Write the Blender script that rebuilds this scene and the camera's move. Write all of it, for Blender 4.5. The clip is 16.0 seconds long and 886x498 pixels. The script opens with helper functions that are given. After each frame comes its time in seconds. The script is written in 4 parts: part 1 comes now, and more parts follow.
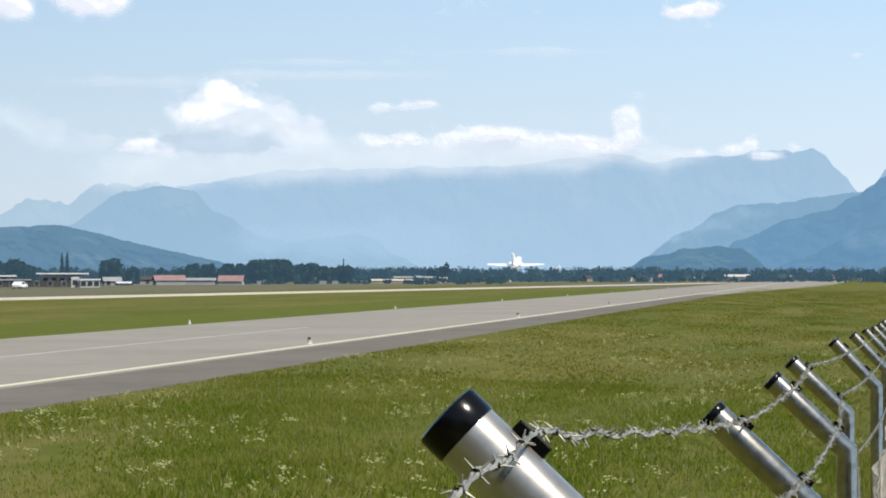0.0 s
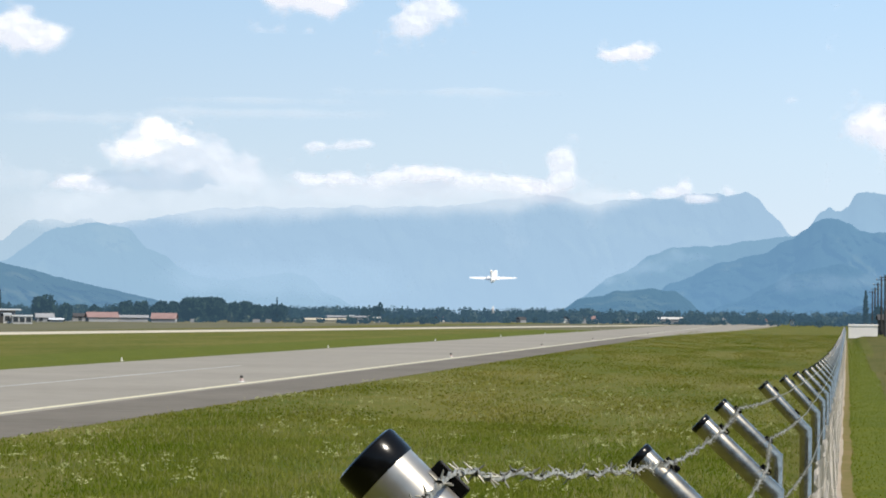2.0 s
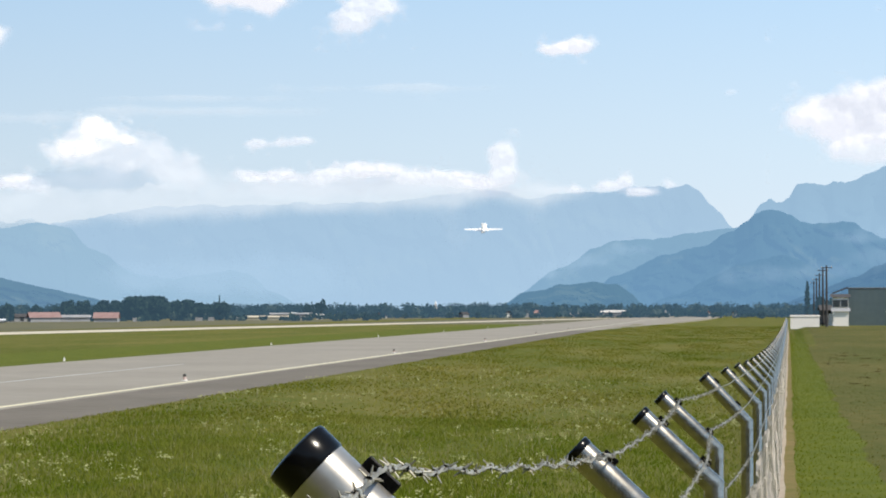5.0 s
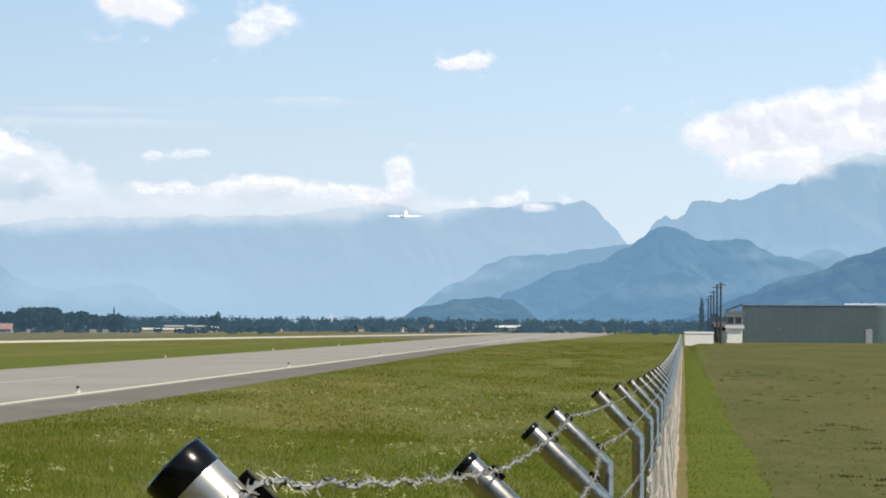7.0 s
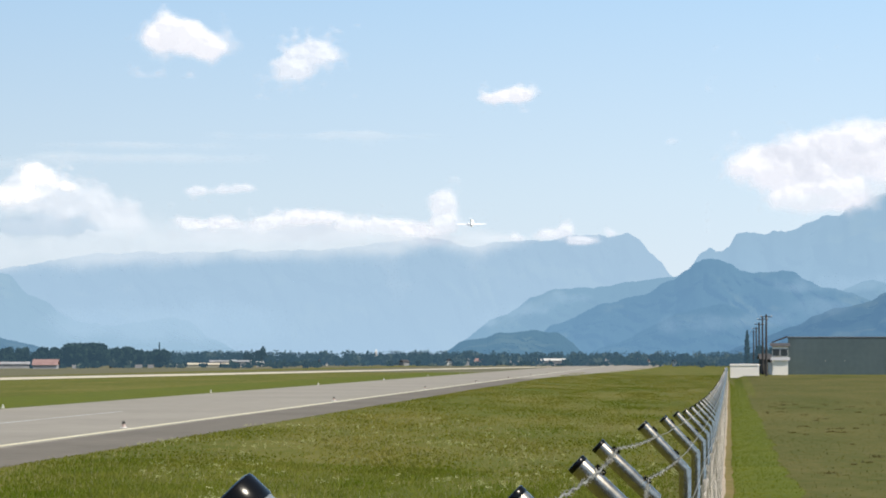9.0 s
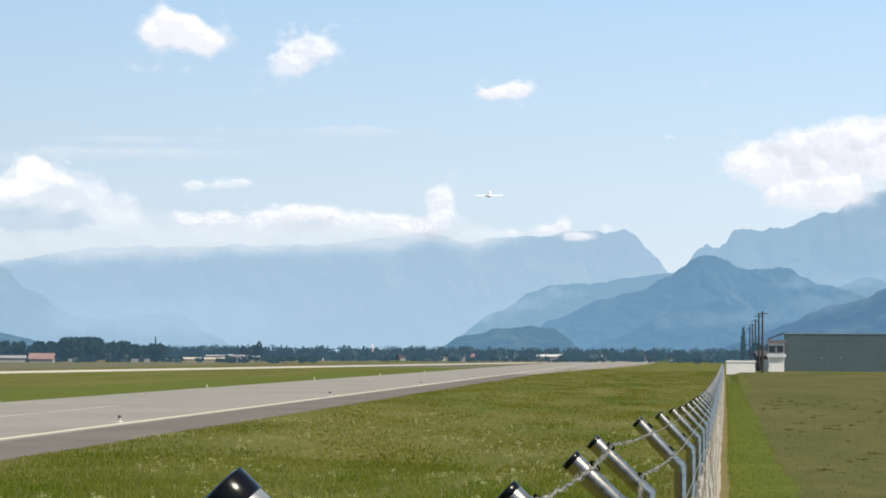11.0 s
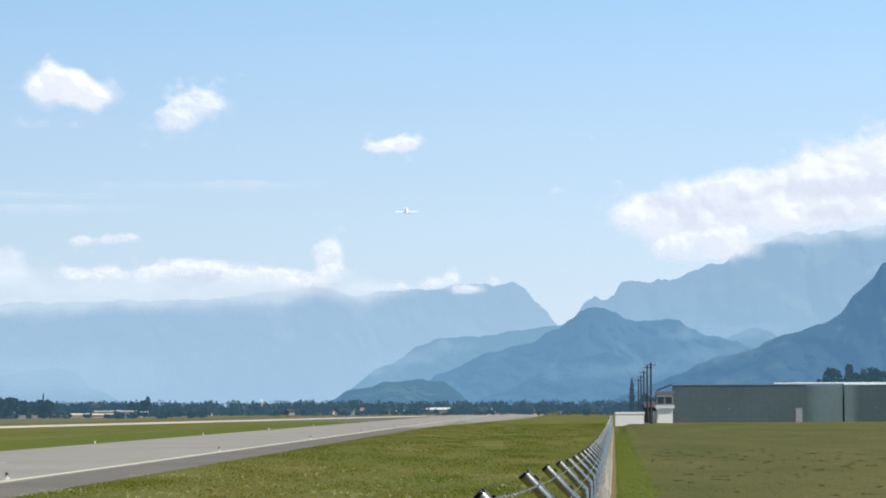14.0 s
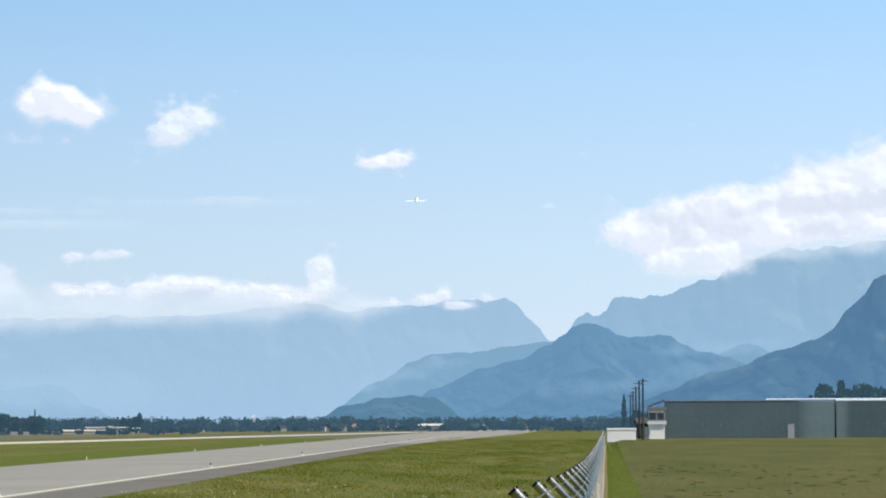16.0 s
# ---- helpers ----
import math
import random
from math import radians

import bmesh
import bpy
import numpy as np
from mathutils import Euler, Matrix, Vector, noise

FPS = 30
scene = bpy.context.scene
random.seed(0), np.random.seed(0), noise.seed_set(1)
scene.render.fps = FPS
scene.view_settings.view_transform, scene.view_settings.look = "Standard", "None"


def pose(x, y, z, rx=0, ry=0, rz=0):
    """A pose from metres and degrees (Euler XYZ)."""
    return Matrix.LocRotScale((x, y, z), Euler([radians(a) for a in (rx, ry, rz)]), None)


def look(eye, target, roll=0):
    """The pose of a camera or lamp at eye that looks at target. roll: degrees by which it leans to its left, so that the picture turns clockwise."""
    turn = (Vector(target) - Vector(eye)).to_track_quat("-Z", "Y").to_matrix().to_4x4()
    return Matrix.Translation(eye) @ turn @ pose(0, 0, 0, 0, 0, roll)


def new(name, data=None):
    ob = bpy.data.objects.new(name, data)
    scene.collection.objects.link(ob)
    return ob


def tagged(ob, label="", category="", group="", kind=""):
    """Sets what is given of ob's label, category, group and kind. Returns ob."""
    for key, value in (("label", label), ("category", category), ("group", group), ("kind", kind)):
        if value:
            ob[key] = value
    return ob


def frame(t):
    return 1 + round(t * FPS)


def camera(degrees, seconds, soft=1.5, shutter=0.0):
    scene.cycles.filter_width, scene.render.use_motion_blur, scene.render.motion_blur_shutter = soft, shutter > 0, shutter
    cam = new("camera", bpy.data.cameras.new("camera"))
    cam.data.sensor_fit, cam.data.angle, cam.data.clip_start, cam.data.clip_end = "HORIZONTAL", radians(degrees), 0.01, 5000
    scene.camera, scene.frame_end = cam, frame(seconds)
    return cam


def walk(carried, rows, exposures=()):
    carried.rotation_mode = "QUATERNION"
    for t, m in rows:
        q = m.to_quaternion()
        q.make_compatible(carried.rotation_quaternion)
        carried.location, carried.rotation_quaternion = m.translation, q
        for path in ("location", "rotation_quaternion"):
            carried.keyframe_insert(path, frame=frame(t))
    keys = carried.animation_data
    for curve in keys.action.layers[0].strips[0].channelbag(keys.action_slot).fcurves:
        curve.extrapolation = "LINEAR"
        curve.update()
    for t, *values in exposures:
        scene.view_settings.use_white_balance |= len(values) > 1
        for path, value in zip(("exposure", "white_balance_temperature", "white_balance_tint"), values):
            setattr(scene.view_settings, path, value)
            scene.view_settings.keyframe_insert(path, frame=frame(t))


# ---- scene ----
cam = camera(16.83, 16.0, soft=1.9)
EYE = 2.7
# seconds, sideways drift of the eye, turn to the right, tilt upwards, roll
VIEW = [
    (0.0, 0.000, -7.557, 0.505, -0.010), (0.5, 0.003, -7.227, 0.884, -0.066), (1.0, 0.007, -7.124, 0.983, -0.187),
    (1.5, 0.008, -6.585, 1.221, 0.026), (2.0, 0.011, -6.299, 1.276, 0.576), (2.5, 0.005, -4.966, 0.985, 0.027),
    (3.0, 0.006, -5.608, 1.428, -0.577), (3.5, 0.012, -5.847, 1.294, 0.024), (3.7, 0.014, -5.669, 1.077, 0.033),
    (5.8, 0.029, -4.937, 1.247, -0.110), (6.0, 0.031, -4.610, 1.162, 0.103), (6.5, 0.035, -3.937, 1.469, 0.248),
    (7.0, 0.037, -3.200, 1.470, 0.326), (7.5, 0.036, -3.235, 1.612, 0.356), (8.0, 0.034, -3.581, 1.887, 0.204),
    (8.5, 0.031, -4.039, 2.037, 0.235), (8.7, 0.031, -4.074, 2.114, 0.028), (10.8, 0.036, -3.885, 2.031, 0.142),
    (11.0, 0.036, -3.989, 2.024, 0.249), (11.5, 0.041, -3.694, 2.307, 0.094), (12.0, 0.045, -2.833, 2.545, -0.100),
    (12.5, 0.050, -2.238, 2.645, -0.148), (13.0, 0.051, -2.027, 2.757, -0.353), (13.5, 0.053, -2.027, 2.949, -0.054),
    (14.0, 0.054, -1.855, 3.047, -0.218), (14.5, 0.055, -1.859, 2.892, -0.165), (15.0, 0.060, -1.862, 2.886, -0.229),
    (15.5, 0.065, -1.832, 2.989, -0.210), (16.0, 0.070, -1.701, 3.353, -0.244)]
walk(cam, [(t, pose(dx, 0, EYE, 90 + tilt, 0, -turn) @ pose(0, 0, 0, 0, 0, roll)) for t, dx, turn, tilt, roll in VIEW],
     [(0, 0.0, 6500, 10), (11, 0.0, 6680, 10), (12.0, -0.02, 6560, 10), (12.8, -0.06, 6280, 9), (16, -0.06, 6280, 9)])

# ---- daylight ----
SUN_TURN, SUN_HEIGHT = 119.0, 50.0      # degrees to the right of the runway's heading, and above the horizon
world = bpy.data.worlds.new("hazy_summer_sky")
scene.world = world
world.use_nodes = True
wn, wl = world.node_tree.nodes, world.node_tree.links
sky = wn.new("ShaderNodeTexSky")
sky.sky_type, sky.sun_disc = "NISHITA", False
sky.sun_elevation, sky.sun_rotation = radians(SUN_HEIGHT), radians(SUN_TURN)
sky.air_density, sky.dust_density, sky.ozone_density = 1.0, 0.6, 3.0
wn["Background"].inputs["Strength"].default_value = 0.10
# summer haze: whitish at the horizon, pale blue above, thinning towards the zenith
way, up_ = wn.new("ShaderNodeTexCoord"), wn.new("ShaderNodeSeparateXYZ")
wl.new(way.outputs["Generated"], up_.inputs[0])
veil, thin = wn.new("ShaderNodeValToRGB"), wn.new("ShaderNodeValToRGB")
veil.color_ramp.elements[0].position, veil.color_ramp.elements[0].color = 0.0, (0.742, 0.835, 0.932, 1)
veil.color_ramp.elements[1].position, veil.color_ramp.elements[1].color = 0.16, (0.365, 0.640, 0.968, 1)
mid_ = veil.color_ramp.elements.new(0.055)
mid_.color = (0.640, 0.800, 0.949, 1)
thin.color_ramp.elements[0].position, thin.color_ramp.elements[0].color = 0.12, (0.92, 0.92, 0.92, 1)
thin.color_ramp.elements[1].position, thin.color_ramp.elements[1].color = 0.55, (0.10, 0.10, 0.10, 1)
lift_, hazy = wn.new("ShaderNodeVectorMath"), wn.new("ShaderNodeMix")
lift_.operation, hazy.data_type = "SCALE", "RGBA"
lift_.inputs["Scale"].default_value = 1 / 0.10
wl.new(up_.outputs["Z"], veil.inputs[0])
wl.new(up_.outputs["Z"], thin.inputs[0])
wl.new(veil.outputs[0], lift_.inputs[0])
side_ = wn.new("ShaderNodeMath")                 # brighter towards the sun's side
side_.operation = "MULTIPLY_ADD"
side_.inputs[1].default_value, side_.inputs[2].default_value = 4.5, 10.45
wl.new(up_.outputs["X"], side_.inputs[0])
wl.new(side_.outputs[0], lift_.inputs["Scale"])
wl.new(thin.outputs[0], hazy.inputs["Factor"])
wl.new(sky.outputs[0], hazy.inputs["A"])
wl.new(lift_.outputs[0], hazy.inputs["B"])
wl.new(hazy.outputs["Result"], wn["Background"].inputs["Color"])
sun = new("sun", bpy.data.lights.new("sun", "SUN"))
sun.data.energy, sun.data.angle, sun.data.color = 4.8, radians(0.53), (1.0, 0.93, 0.80)
s_el, s_az = radians(SUN_HEIGHT), radians(SUN_TURN)
sun.matrix_world = look((40, -40, 60), Vector((40, -40, 60)) - Vector((math.sin(s_az) * math.cos(s_el), math.cos(s_az) * math.cos(s_el), math.sin(s_el))))


# ---- materials ----
def material(name, colour, rough=0.8, metal=0.0, spread=None, scale=1.0, fine=None, bump=0.0, bump_scale=None, spec=0.5, island=0.0, patch=0.0, along=1.0):
    """A surface whose colour wanders between colour and spread at a coarse and a fine scale, with a fine relief."""
    m = bpy.data.materials.new(name)
    m.use_nodes = True
    n, l = m.node_tree.nodes, m.node_tree.links
    b = n["Principled BSDF"]
    b.inputs["Roughness"].default_value, b.inputs["Metallic"].default_value = rough, metal
    b.inputs["Specular IOR Level"].default_value = spec
    b.inputs["Base Color"].default_value = (*colour, 1)
    if spread:
        tc = n.new("ShaderNodeTexCoord")
        big, small = n.new("ShaderNodeTexNoise"), n.new("ShaderNodeTexNoise")
        big.inputs["Scale"].default_value, big.inputs["Detail"].default_value = scale, 6
        small.inputs["Scale"].default_value, small.inputs["Detail"].default_value = fine or scale * 14, 4
        grow = n.new("ShaderNodeMapping")
        grow.inputs["Scale"].default_value = (1, along, 1)
        l.new(tc.outputs["Object"], grow.inputs["Vector"])
        for k in (big, small):
            l.new(grow.outputs[0], k.inputs["Vector"])
        mean = n.new("ShaderNodeMath")
        mean.operation = "MULTIPLY_ADD"
        mean.inputs[1].default_value = 0.45
        l.new(small.outputs[0], mean.inputs[0])
        half = n.new("ShaderNodeMath")
        half.operation = "MULTIPLY"
        half.inputs[1].default_value = 0.55
        l.new(big.outputs[0], half.inputs[0])
        l.new(half.outputs[0], mean.inputs[2])
        ramp = n.new("ShaderNodeValToRGB")
        ramp.color_ramp.elements[0].position, ramp.color_ramp.elements[1].position = 0.36 + patch, 0.64 - patch
        ramp.color_ramp.elements[0].color, ramp.color_ramp.elements[1].color = (*colour, 1), (*spread, 1)
        l.new(mean.outputs[0], ramp.inputs[0])
        out = ramp.outputs[0]
        if island:
            geo, hsv = n.new("ShaderNodeNewGeometry"), n.new("ShaderNodeHueSaturation")
            lift = n.new("ShaderNodeMapRange")
            lift.inputs[3].default_value, lift.inputs[4].default_value = 1 - island, 1 + island
            l.new(geo.outputs["Random Per Island"], lift.inputs[0])
            l.new(lift.outputs[0], hsv.inputs["Value"])
            l.new(out, hsv.inputs["Color"])
            out = hsv.outputs[0]
        l.new(out, b.inputs["Base Color"])
        if bump:
            relief, bn = n.new("ShaderNodeBump"), n.new("ShaderNodeTexNoise")
            bn.inputs["Scale"].default_value, bn.inputs["Detail"].default_value = bump_scale or scale * 20, 5
            l.new(tc.outputs["Object"], bn.inputs["Vector"])
            relief.inputs["Strength"].default_value, relief.inputs["Distance"].default_value = bump, 0.3 / (bump_scale or scale * 20)
            l.new(bn.outputs[0], relief.inputs["Height"])
            l.new(relief.outputs[0], b.inputs["Normal"])
    return m


def leafy(m, share=0.45):
    """Thin leaves: part of the light comes through."""
    n, l = m.node_tree.nodes, m.node_tree.links
    b = n["Principled BSDF"]
    thru, mix = n.new("ShaderNodeBsdfTranslucent"), n.new("ShaderNodeMixShader")
    mix.inputs[0].default_value = share
    l.new(b.inputs["Base Color"].links[0].from_socket, thru.inputs[0])
    l.new(b.outputs[0], mix.inputs[1])
    l.new(thru.outputs[0], mix.inputs[2])
    l.new(mix.outputs[0], n["Material Output"].inputs[0])
    return m


def hazed_material(name, ground, air, share, scale):
    """Distant country: woods and rock, with haze put into the surface as a glow."""
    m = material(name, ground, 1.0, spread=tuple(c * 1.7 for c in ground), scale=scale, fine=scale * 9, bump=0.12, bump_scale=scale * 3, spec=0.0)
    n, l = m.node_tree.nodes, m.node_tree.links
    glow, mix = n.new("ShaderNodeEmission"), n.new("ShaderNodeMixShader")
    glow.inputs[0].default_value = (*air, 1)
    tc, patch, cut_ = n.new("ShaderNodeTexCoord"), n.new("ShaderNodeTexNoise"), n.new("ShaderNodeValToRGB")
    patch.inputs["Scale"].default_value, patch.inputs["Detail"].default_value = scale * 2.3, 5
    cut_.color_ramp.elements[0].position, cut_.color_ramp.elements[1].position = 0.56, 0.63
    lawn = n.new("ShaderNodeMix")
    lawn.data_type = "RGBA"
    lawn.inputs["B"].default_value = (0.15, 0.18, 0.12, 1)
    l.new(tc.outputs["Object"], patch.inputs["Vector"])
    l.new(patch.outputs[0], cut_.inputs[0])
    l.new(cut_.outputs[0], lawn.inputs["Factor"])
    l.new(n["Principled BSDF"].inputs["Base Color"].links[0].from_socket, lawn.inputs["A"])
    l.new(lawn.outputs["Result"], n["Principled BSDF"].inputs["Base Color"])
    # the painted haze is strongest low down
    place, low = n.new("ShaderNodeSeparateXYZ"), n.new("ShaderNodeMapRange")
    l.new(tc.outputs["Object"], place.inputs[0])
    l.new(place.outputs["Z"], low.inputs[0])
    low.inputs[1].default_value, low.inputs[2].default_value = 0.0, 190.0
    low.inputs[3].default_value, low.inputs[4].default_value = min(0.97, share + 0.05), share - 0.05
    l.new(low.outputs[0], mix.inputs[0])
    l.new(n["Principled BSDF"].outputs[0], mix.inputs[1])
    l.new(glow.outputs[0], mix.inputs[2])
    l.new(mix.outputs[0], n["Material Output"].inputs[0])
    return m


def srgb(r, g, b):
    return tuple(((c / 255 + 0.055) / 1.055) ** 2.4 if c > 10 else c / 3295 for c in (r, g, b))


MEADOW = material("meadow", (0.082, 0.100, 0.008), 0.9, spread=(0.158, 0.142, 0.034), patch=0.02, along=0.2, scale=0.13, fine=1.6, bump=0.8, bump_scale=5, spec=0.1)
MOWN = material("mown_field", (0.068, 0.080, 0.014), 0.95, along=0.25, spread=(0.140, 0.120, 0.038), scale=0.13, fine=2.5, bump=0.6, bump_scale=7, spec=0.1)
VERGE = material("lush_verge", (0.074, 0.100, 0.007), 0.9, spread=(0.130, 0.140, 0.017), scale=0.5, fine=5, bump=0.6, bump_scale=9, spec=0.1)
GRAVEL = material("pale_gravel", (0.34, 0.28, 0.215), 0.95, spread=(0.46, 0.39, 0.31), scale=0.8, fine=9, bump=0.5, bump_scale=25, spec=0.1)
EARTH = material("dry_earth", (0.23, 0.165, 0.075), 0.95, spread=(0.13, 0.125, 0.03), scale=0.7, fine=6, bump=0.5, bump_scale=12, spec=0.1)
BLADES = material("grass_blades", (0.140, 0.168, 0.012), 0.85, spread=(0.270, 0.240, 0.052), patch=0.02, along=0.2, scale=0.13, fine=0.5, spec=0.05, island=0.08)
LUSH = material("lush_blades", (0.126, 0.168, 0.010), 0.85, spread=(0.200, 0.212, 0.024), scale=0.4, fine=2.0, spec=0.05, island=0.10)
NEAR_BLADES = material("meadow_blades", (0.130, 0.182, 0.011), 0.85, spread=(0.245, 0.245, 0.046), patch=0.02, along=0.3, scale=0.16, fine=0.7, spec=0.05, island=0.10)
STUBBLE = material("cut_stubble", (0.114, 0.132, 0.027), 0.9, along=0.25, spread=(0.222, 0.190, 0.062), scale=0.13, fine=1.2, spec=0.1, island=0.3)
# haze is mixed into this grass colour, duller than the meadow
HAZED_GRASS = material("far_grass", (0.115, 0.118, 0.070), 0.95, spread=(0.175, 0.158, 0.105), scale=0.02, fine=0.15, along=0.3, spec=0.05)
STRAW = material("seed_heads", (0.34, 0.29, 0.13), 0.9, spread=(0.44, 0.39, 0.20), scale=0.3, spec=0.1, island=0.3)
PETALS = material("white_petals", (0.34, 0.36, 0.13), 0.8, spread=(0.50, 0.50, 0.26), scale=0.5, spec=0.1, island=0.2)
ASPHALT = material("pale_asphalt", (0.262, 0.238, 0.198), 0.9, spread=(0.325, 0.296, 0.250), scale=0.07, fine=0.9, bump=0.2, bump_scale=30, spec=0.25)
SHOULDER = material("dark_asphalt", (0.140, 0.122, 0.098), 0.9, spread=(0.195, 0.172, 0.140), scale=0.1, fine=1.2, bump=0.25, bump_scale=30, spec=0.2)
CONCRETE = material("pale_concrete", (0.52, 0.46, 0.36), 0.9, spread=(0.60, 0.54, 0.43), scale=0.05, fine=0.6, spec=0.2)
PAINT = material("road_paint", (0.62, 0.56, 0.36), 0.7, spread=(0.72, 0.68, 0.50), scale=0.4, fine=5)
WHITE_LINE = material("worn_white_paint", (0.36, 0.36, 0.34), 0.8, spread=(0.48, 0.48, 0.46), scale=0.5, fine=6)
GALVANISED = material("galvanised_steel", (0.22, 0.202, 0.170), 0.27, 0.92, spread=(0.50, 0.465, 0.400), scale=3, fine=40, bump=0.05, bump_scale=60)
# same steel as GALVANISED, lightened to paint the end post's broad highlight
LIT_STEEL = material("galvanised_steel_lit", (0.34, 0.320, 0.285), 0.30, 0.72, spread=(0.56, 0.53, 0.480), scale=3, fine=40, bump=0.05, bump_scale=60)
ZINC_WIRE = material("zinc_wire", (0.14, 0.13, 0.108), 0.5, 0.3, spread=(0.52, 0.50, 0.43), scale=9, fine=70, island=0.2)
MESH_WIRE = material("chain_link_wire", (0.36, 0.325, 0.28), 0.6, 0.2, spread=(0.50, 0.46, 0.40), scale=5, fine=40, island=0.15)
BLACK = material("black_plastic", (0.003, 0.003, 0.003), 0.20, spread=(0.006, 0.006, 0.006), scale=14, fine=120, bump=0.05, bump_scale=200, spec=0.2)
RUST = material("dark_steel", (0.06, 0.055, 0.05), 0.6, 0.4, spread=(0.10, 0.09, 0.08), scale=4)
WHITEWASH = material("white_render", (0.55, 0.53, 0.50), 0.9, spread=(0.66, 0.64, 0.61), scale=0.4, fine=4, bump=0.1)
CLADDING = material("grey_green_sheet", (0.088, 0.122, 0.132), 0.48, 0.32, spread=(0.112, 0.148, 0.157), scale=0.12, fine=1.2)
ROOF_WHITE = material("pale_roof_sheet", (0.68, 0.70, 0.72), 0.5, spread=(0.76, 0.78, 0.80), scale=0.2)
DARK_ROOF = material("dark_roof_tiles", (0.05, 0.048, 0.05), 0.8, spread=(0.085, 0.08, 0.08), scale=0.8)
RED_ROOF = material("red_roof_tiles", (0.25, 0.155, 0.145), 0.85, spread=(0.33, 0.22, 0.205), scale=0.6)
# the bluish grey puts distance haze into the wall colour
DULL_WALL = material("hazed_render", (0.26, 0.265, 0.275), 0.9, spread=(0.36, 0.36, 0.37), scale=0.4, fine=4)
CREAM = material("cream_render", (0.84, 0.78, 0.73), 0.9, spread=(0.90, 0.85, 0.80), scale=0.5, fine=5)
GLASS = material("window_glass", (0.03, 0.04, 0.05), 0.08, spread=(0.05, 0.06, 0.07), scale=0.5)
TIMBER = material("pole_timber", (0.034, 0.034, 0.037), 0.9, spread=(0.062, 0.058, 0.056), scale=1.5)
LEAVES = material("leaves", (0.042, 0.064, 0.054), 0.85, spread=(0.070, 0.094, 0.072), scale=0.15, fine=1.5, spec=0.15, island=0.4)
# haze on the distant trees: blue emission mixed into the leaves
FAR_LEAVES = hazed_material("far_leaves", (0.026, 0.044, 0.030), srgb(72, 100, 120), 0.46, 0.05)
BARK = material("bark", (0.06, 0.05, 0.04), 0.95, spread=(0.1, 0.085, 0.07), scale=1.0)
PLANE_WHITE = material("aircraft_white", (0.86, 0.86, 0.86), 0.35, spread=(0.90, 0.90, 0.90), scale=0.3)
PLANE_GREY = material("aircraft_metal", (0.45, 0.46, 0.48), 0.3, 0.8, spread=(0.55, 0.56, 0.58), scale=0.5)

for k in (BLADES, NEAR_BLADES, LUSH, STUBBLE, STRAW):
    leafy(k, 0.5)
leafy(LEAVES, 0.3)


# ---- tools for building ----
def obj(name, verts, faces, mat, parent=None, label="", smooth=False):
    me = bpy.data.meshes.new(name)
    me.from_pydata([tuple(v) for v in verts], [], faces)
    me.materials.append(mat)
    if smooth:
        me.shade_smooth()
    ob = new(name, me)
    ob.parent = parent
    if label:
        ob["label"] = label
    return ob


def tris(name, verts, faces, mat, parent=None, smooth=False):
    """A big mesh of triangles or quads from arrays."""
    verts, faces = np.asarray(verts, np.float32), np.asarray(faces, np.int32)
    me = bpy.data.meshes.new(name)
    k = faces.shape[1]
    me.vertices.add(len(verts)), me.loops.add(faces.size), me.polygons.add(len(faces))
    me.vertices.foreach_set("co", verts.ravel())
    me.loops.foreach_set("vertex_index", faces.ravel())
    me.polygons.foreach_set("loop_start", np.arange(0, faces.size, k, dtype=np.int32))
    me.update(calc_edges=True)
    me.validate()
    me.materials.append(mat)
    if smooth:
        me.shade_smooth()
    ob = new(name, me)
    ob.parent = parent
    return ob


def part(name, bm, mat, parent, label="", smooth=False):
    me = bpy.data.meshes.new(name)
    bmesh.ops.recalc_face_normals(bm, faces=bm.faces)
    bm.to_mesh(me)
    bm.free()
    me.materials.append(mat)
    if smooth:
        me.shade_smooth()
    ob = new(name, me)
    ob.parent = parent
    if label:
        ob["label"] = label
    return ob


def box(bm, x0, y0, z0, x1, y1, z1, bevel=0.0):
    g = bmesh.ops.create_cube(bm, size=1, matrix=Matrix.LocRotScale(((x0 + x1) / 2, (y0 + y1) / 2, (z0 + z1) / 2), None, (x1 - x0, y1 - y0, z1 - z0)))
    if bevel:
        edges = list({e for v in g["verts"] for e in v.link_edges})
        bmesh.ops.bevel(bm, geom=edges, offset=bevel, segments=2, affect="EDGES", profile=0.5)
    return bm


def boxed(*a, **k):
    return box(bmesh.new(), *a, **k)


def tube(bm, points, radii, sides=10, cap=True):
    """A pipe with mitred bends through the points."""
    pts = [Vector(p) for p in points]
    if not hasattr(radii, "__len__"):
        radii = [radii] * len(pts)
    rings = []
    for i, p in enumerate(pts):
        a = (pts[i] - pts[i - 1]).normalized() if i else (pts[1] - pts[0]).normalized()
        b = (pts[i + 1] - pts[i]).normalized() if i + 1 < len(pts) else a
        d = (a + b).normalized()
        u = d.orthogonal() if abs(d.y) > 0.9 else d.cross(Vector((0, 1, 0)))
        u.normalize()
        w = d.cross(u)
        stretch = 1 / max(0.3, a.dot(d))
        ring = []
        for k in range(sides):
            ang = 2 * math.pi * k / sides
            ring.append(bm.verts.new(p + (u * math.cos(ang) * stretch + w * math.sin(ang)) * radii[i]))
        rings.append(ring)
    for r0, r1 in zip(rings, rings[1:]):
        for k in range(sides):
            bm.faces.new((r0[k], r0[(k + 1) % sides], r1[(k + 1) % sides], r1[k]))
    if cap:
        bm.faces.new(rings[0]), bm.faces.new(rings[-1][::-1])
    return bm


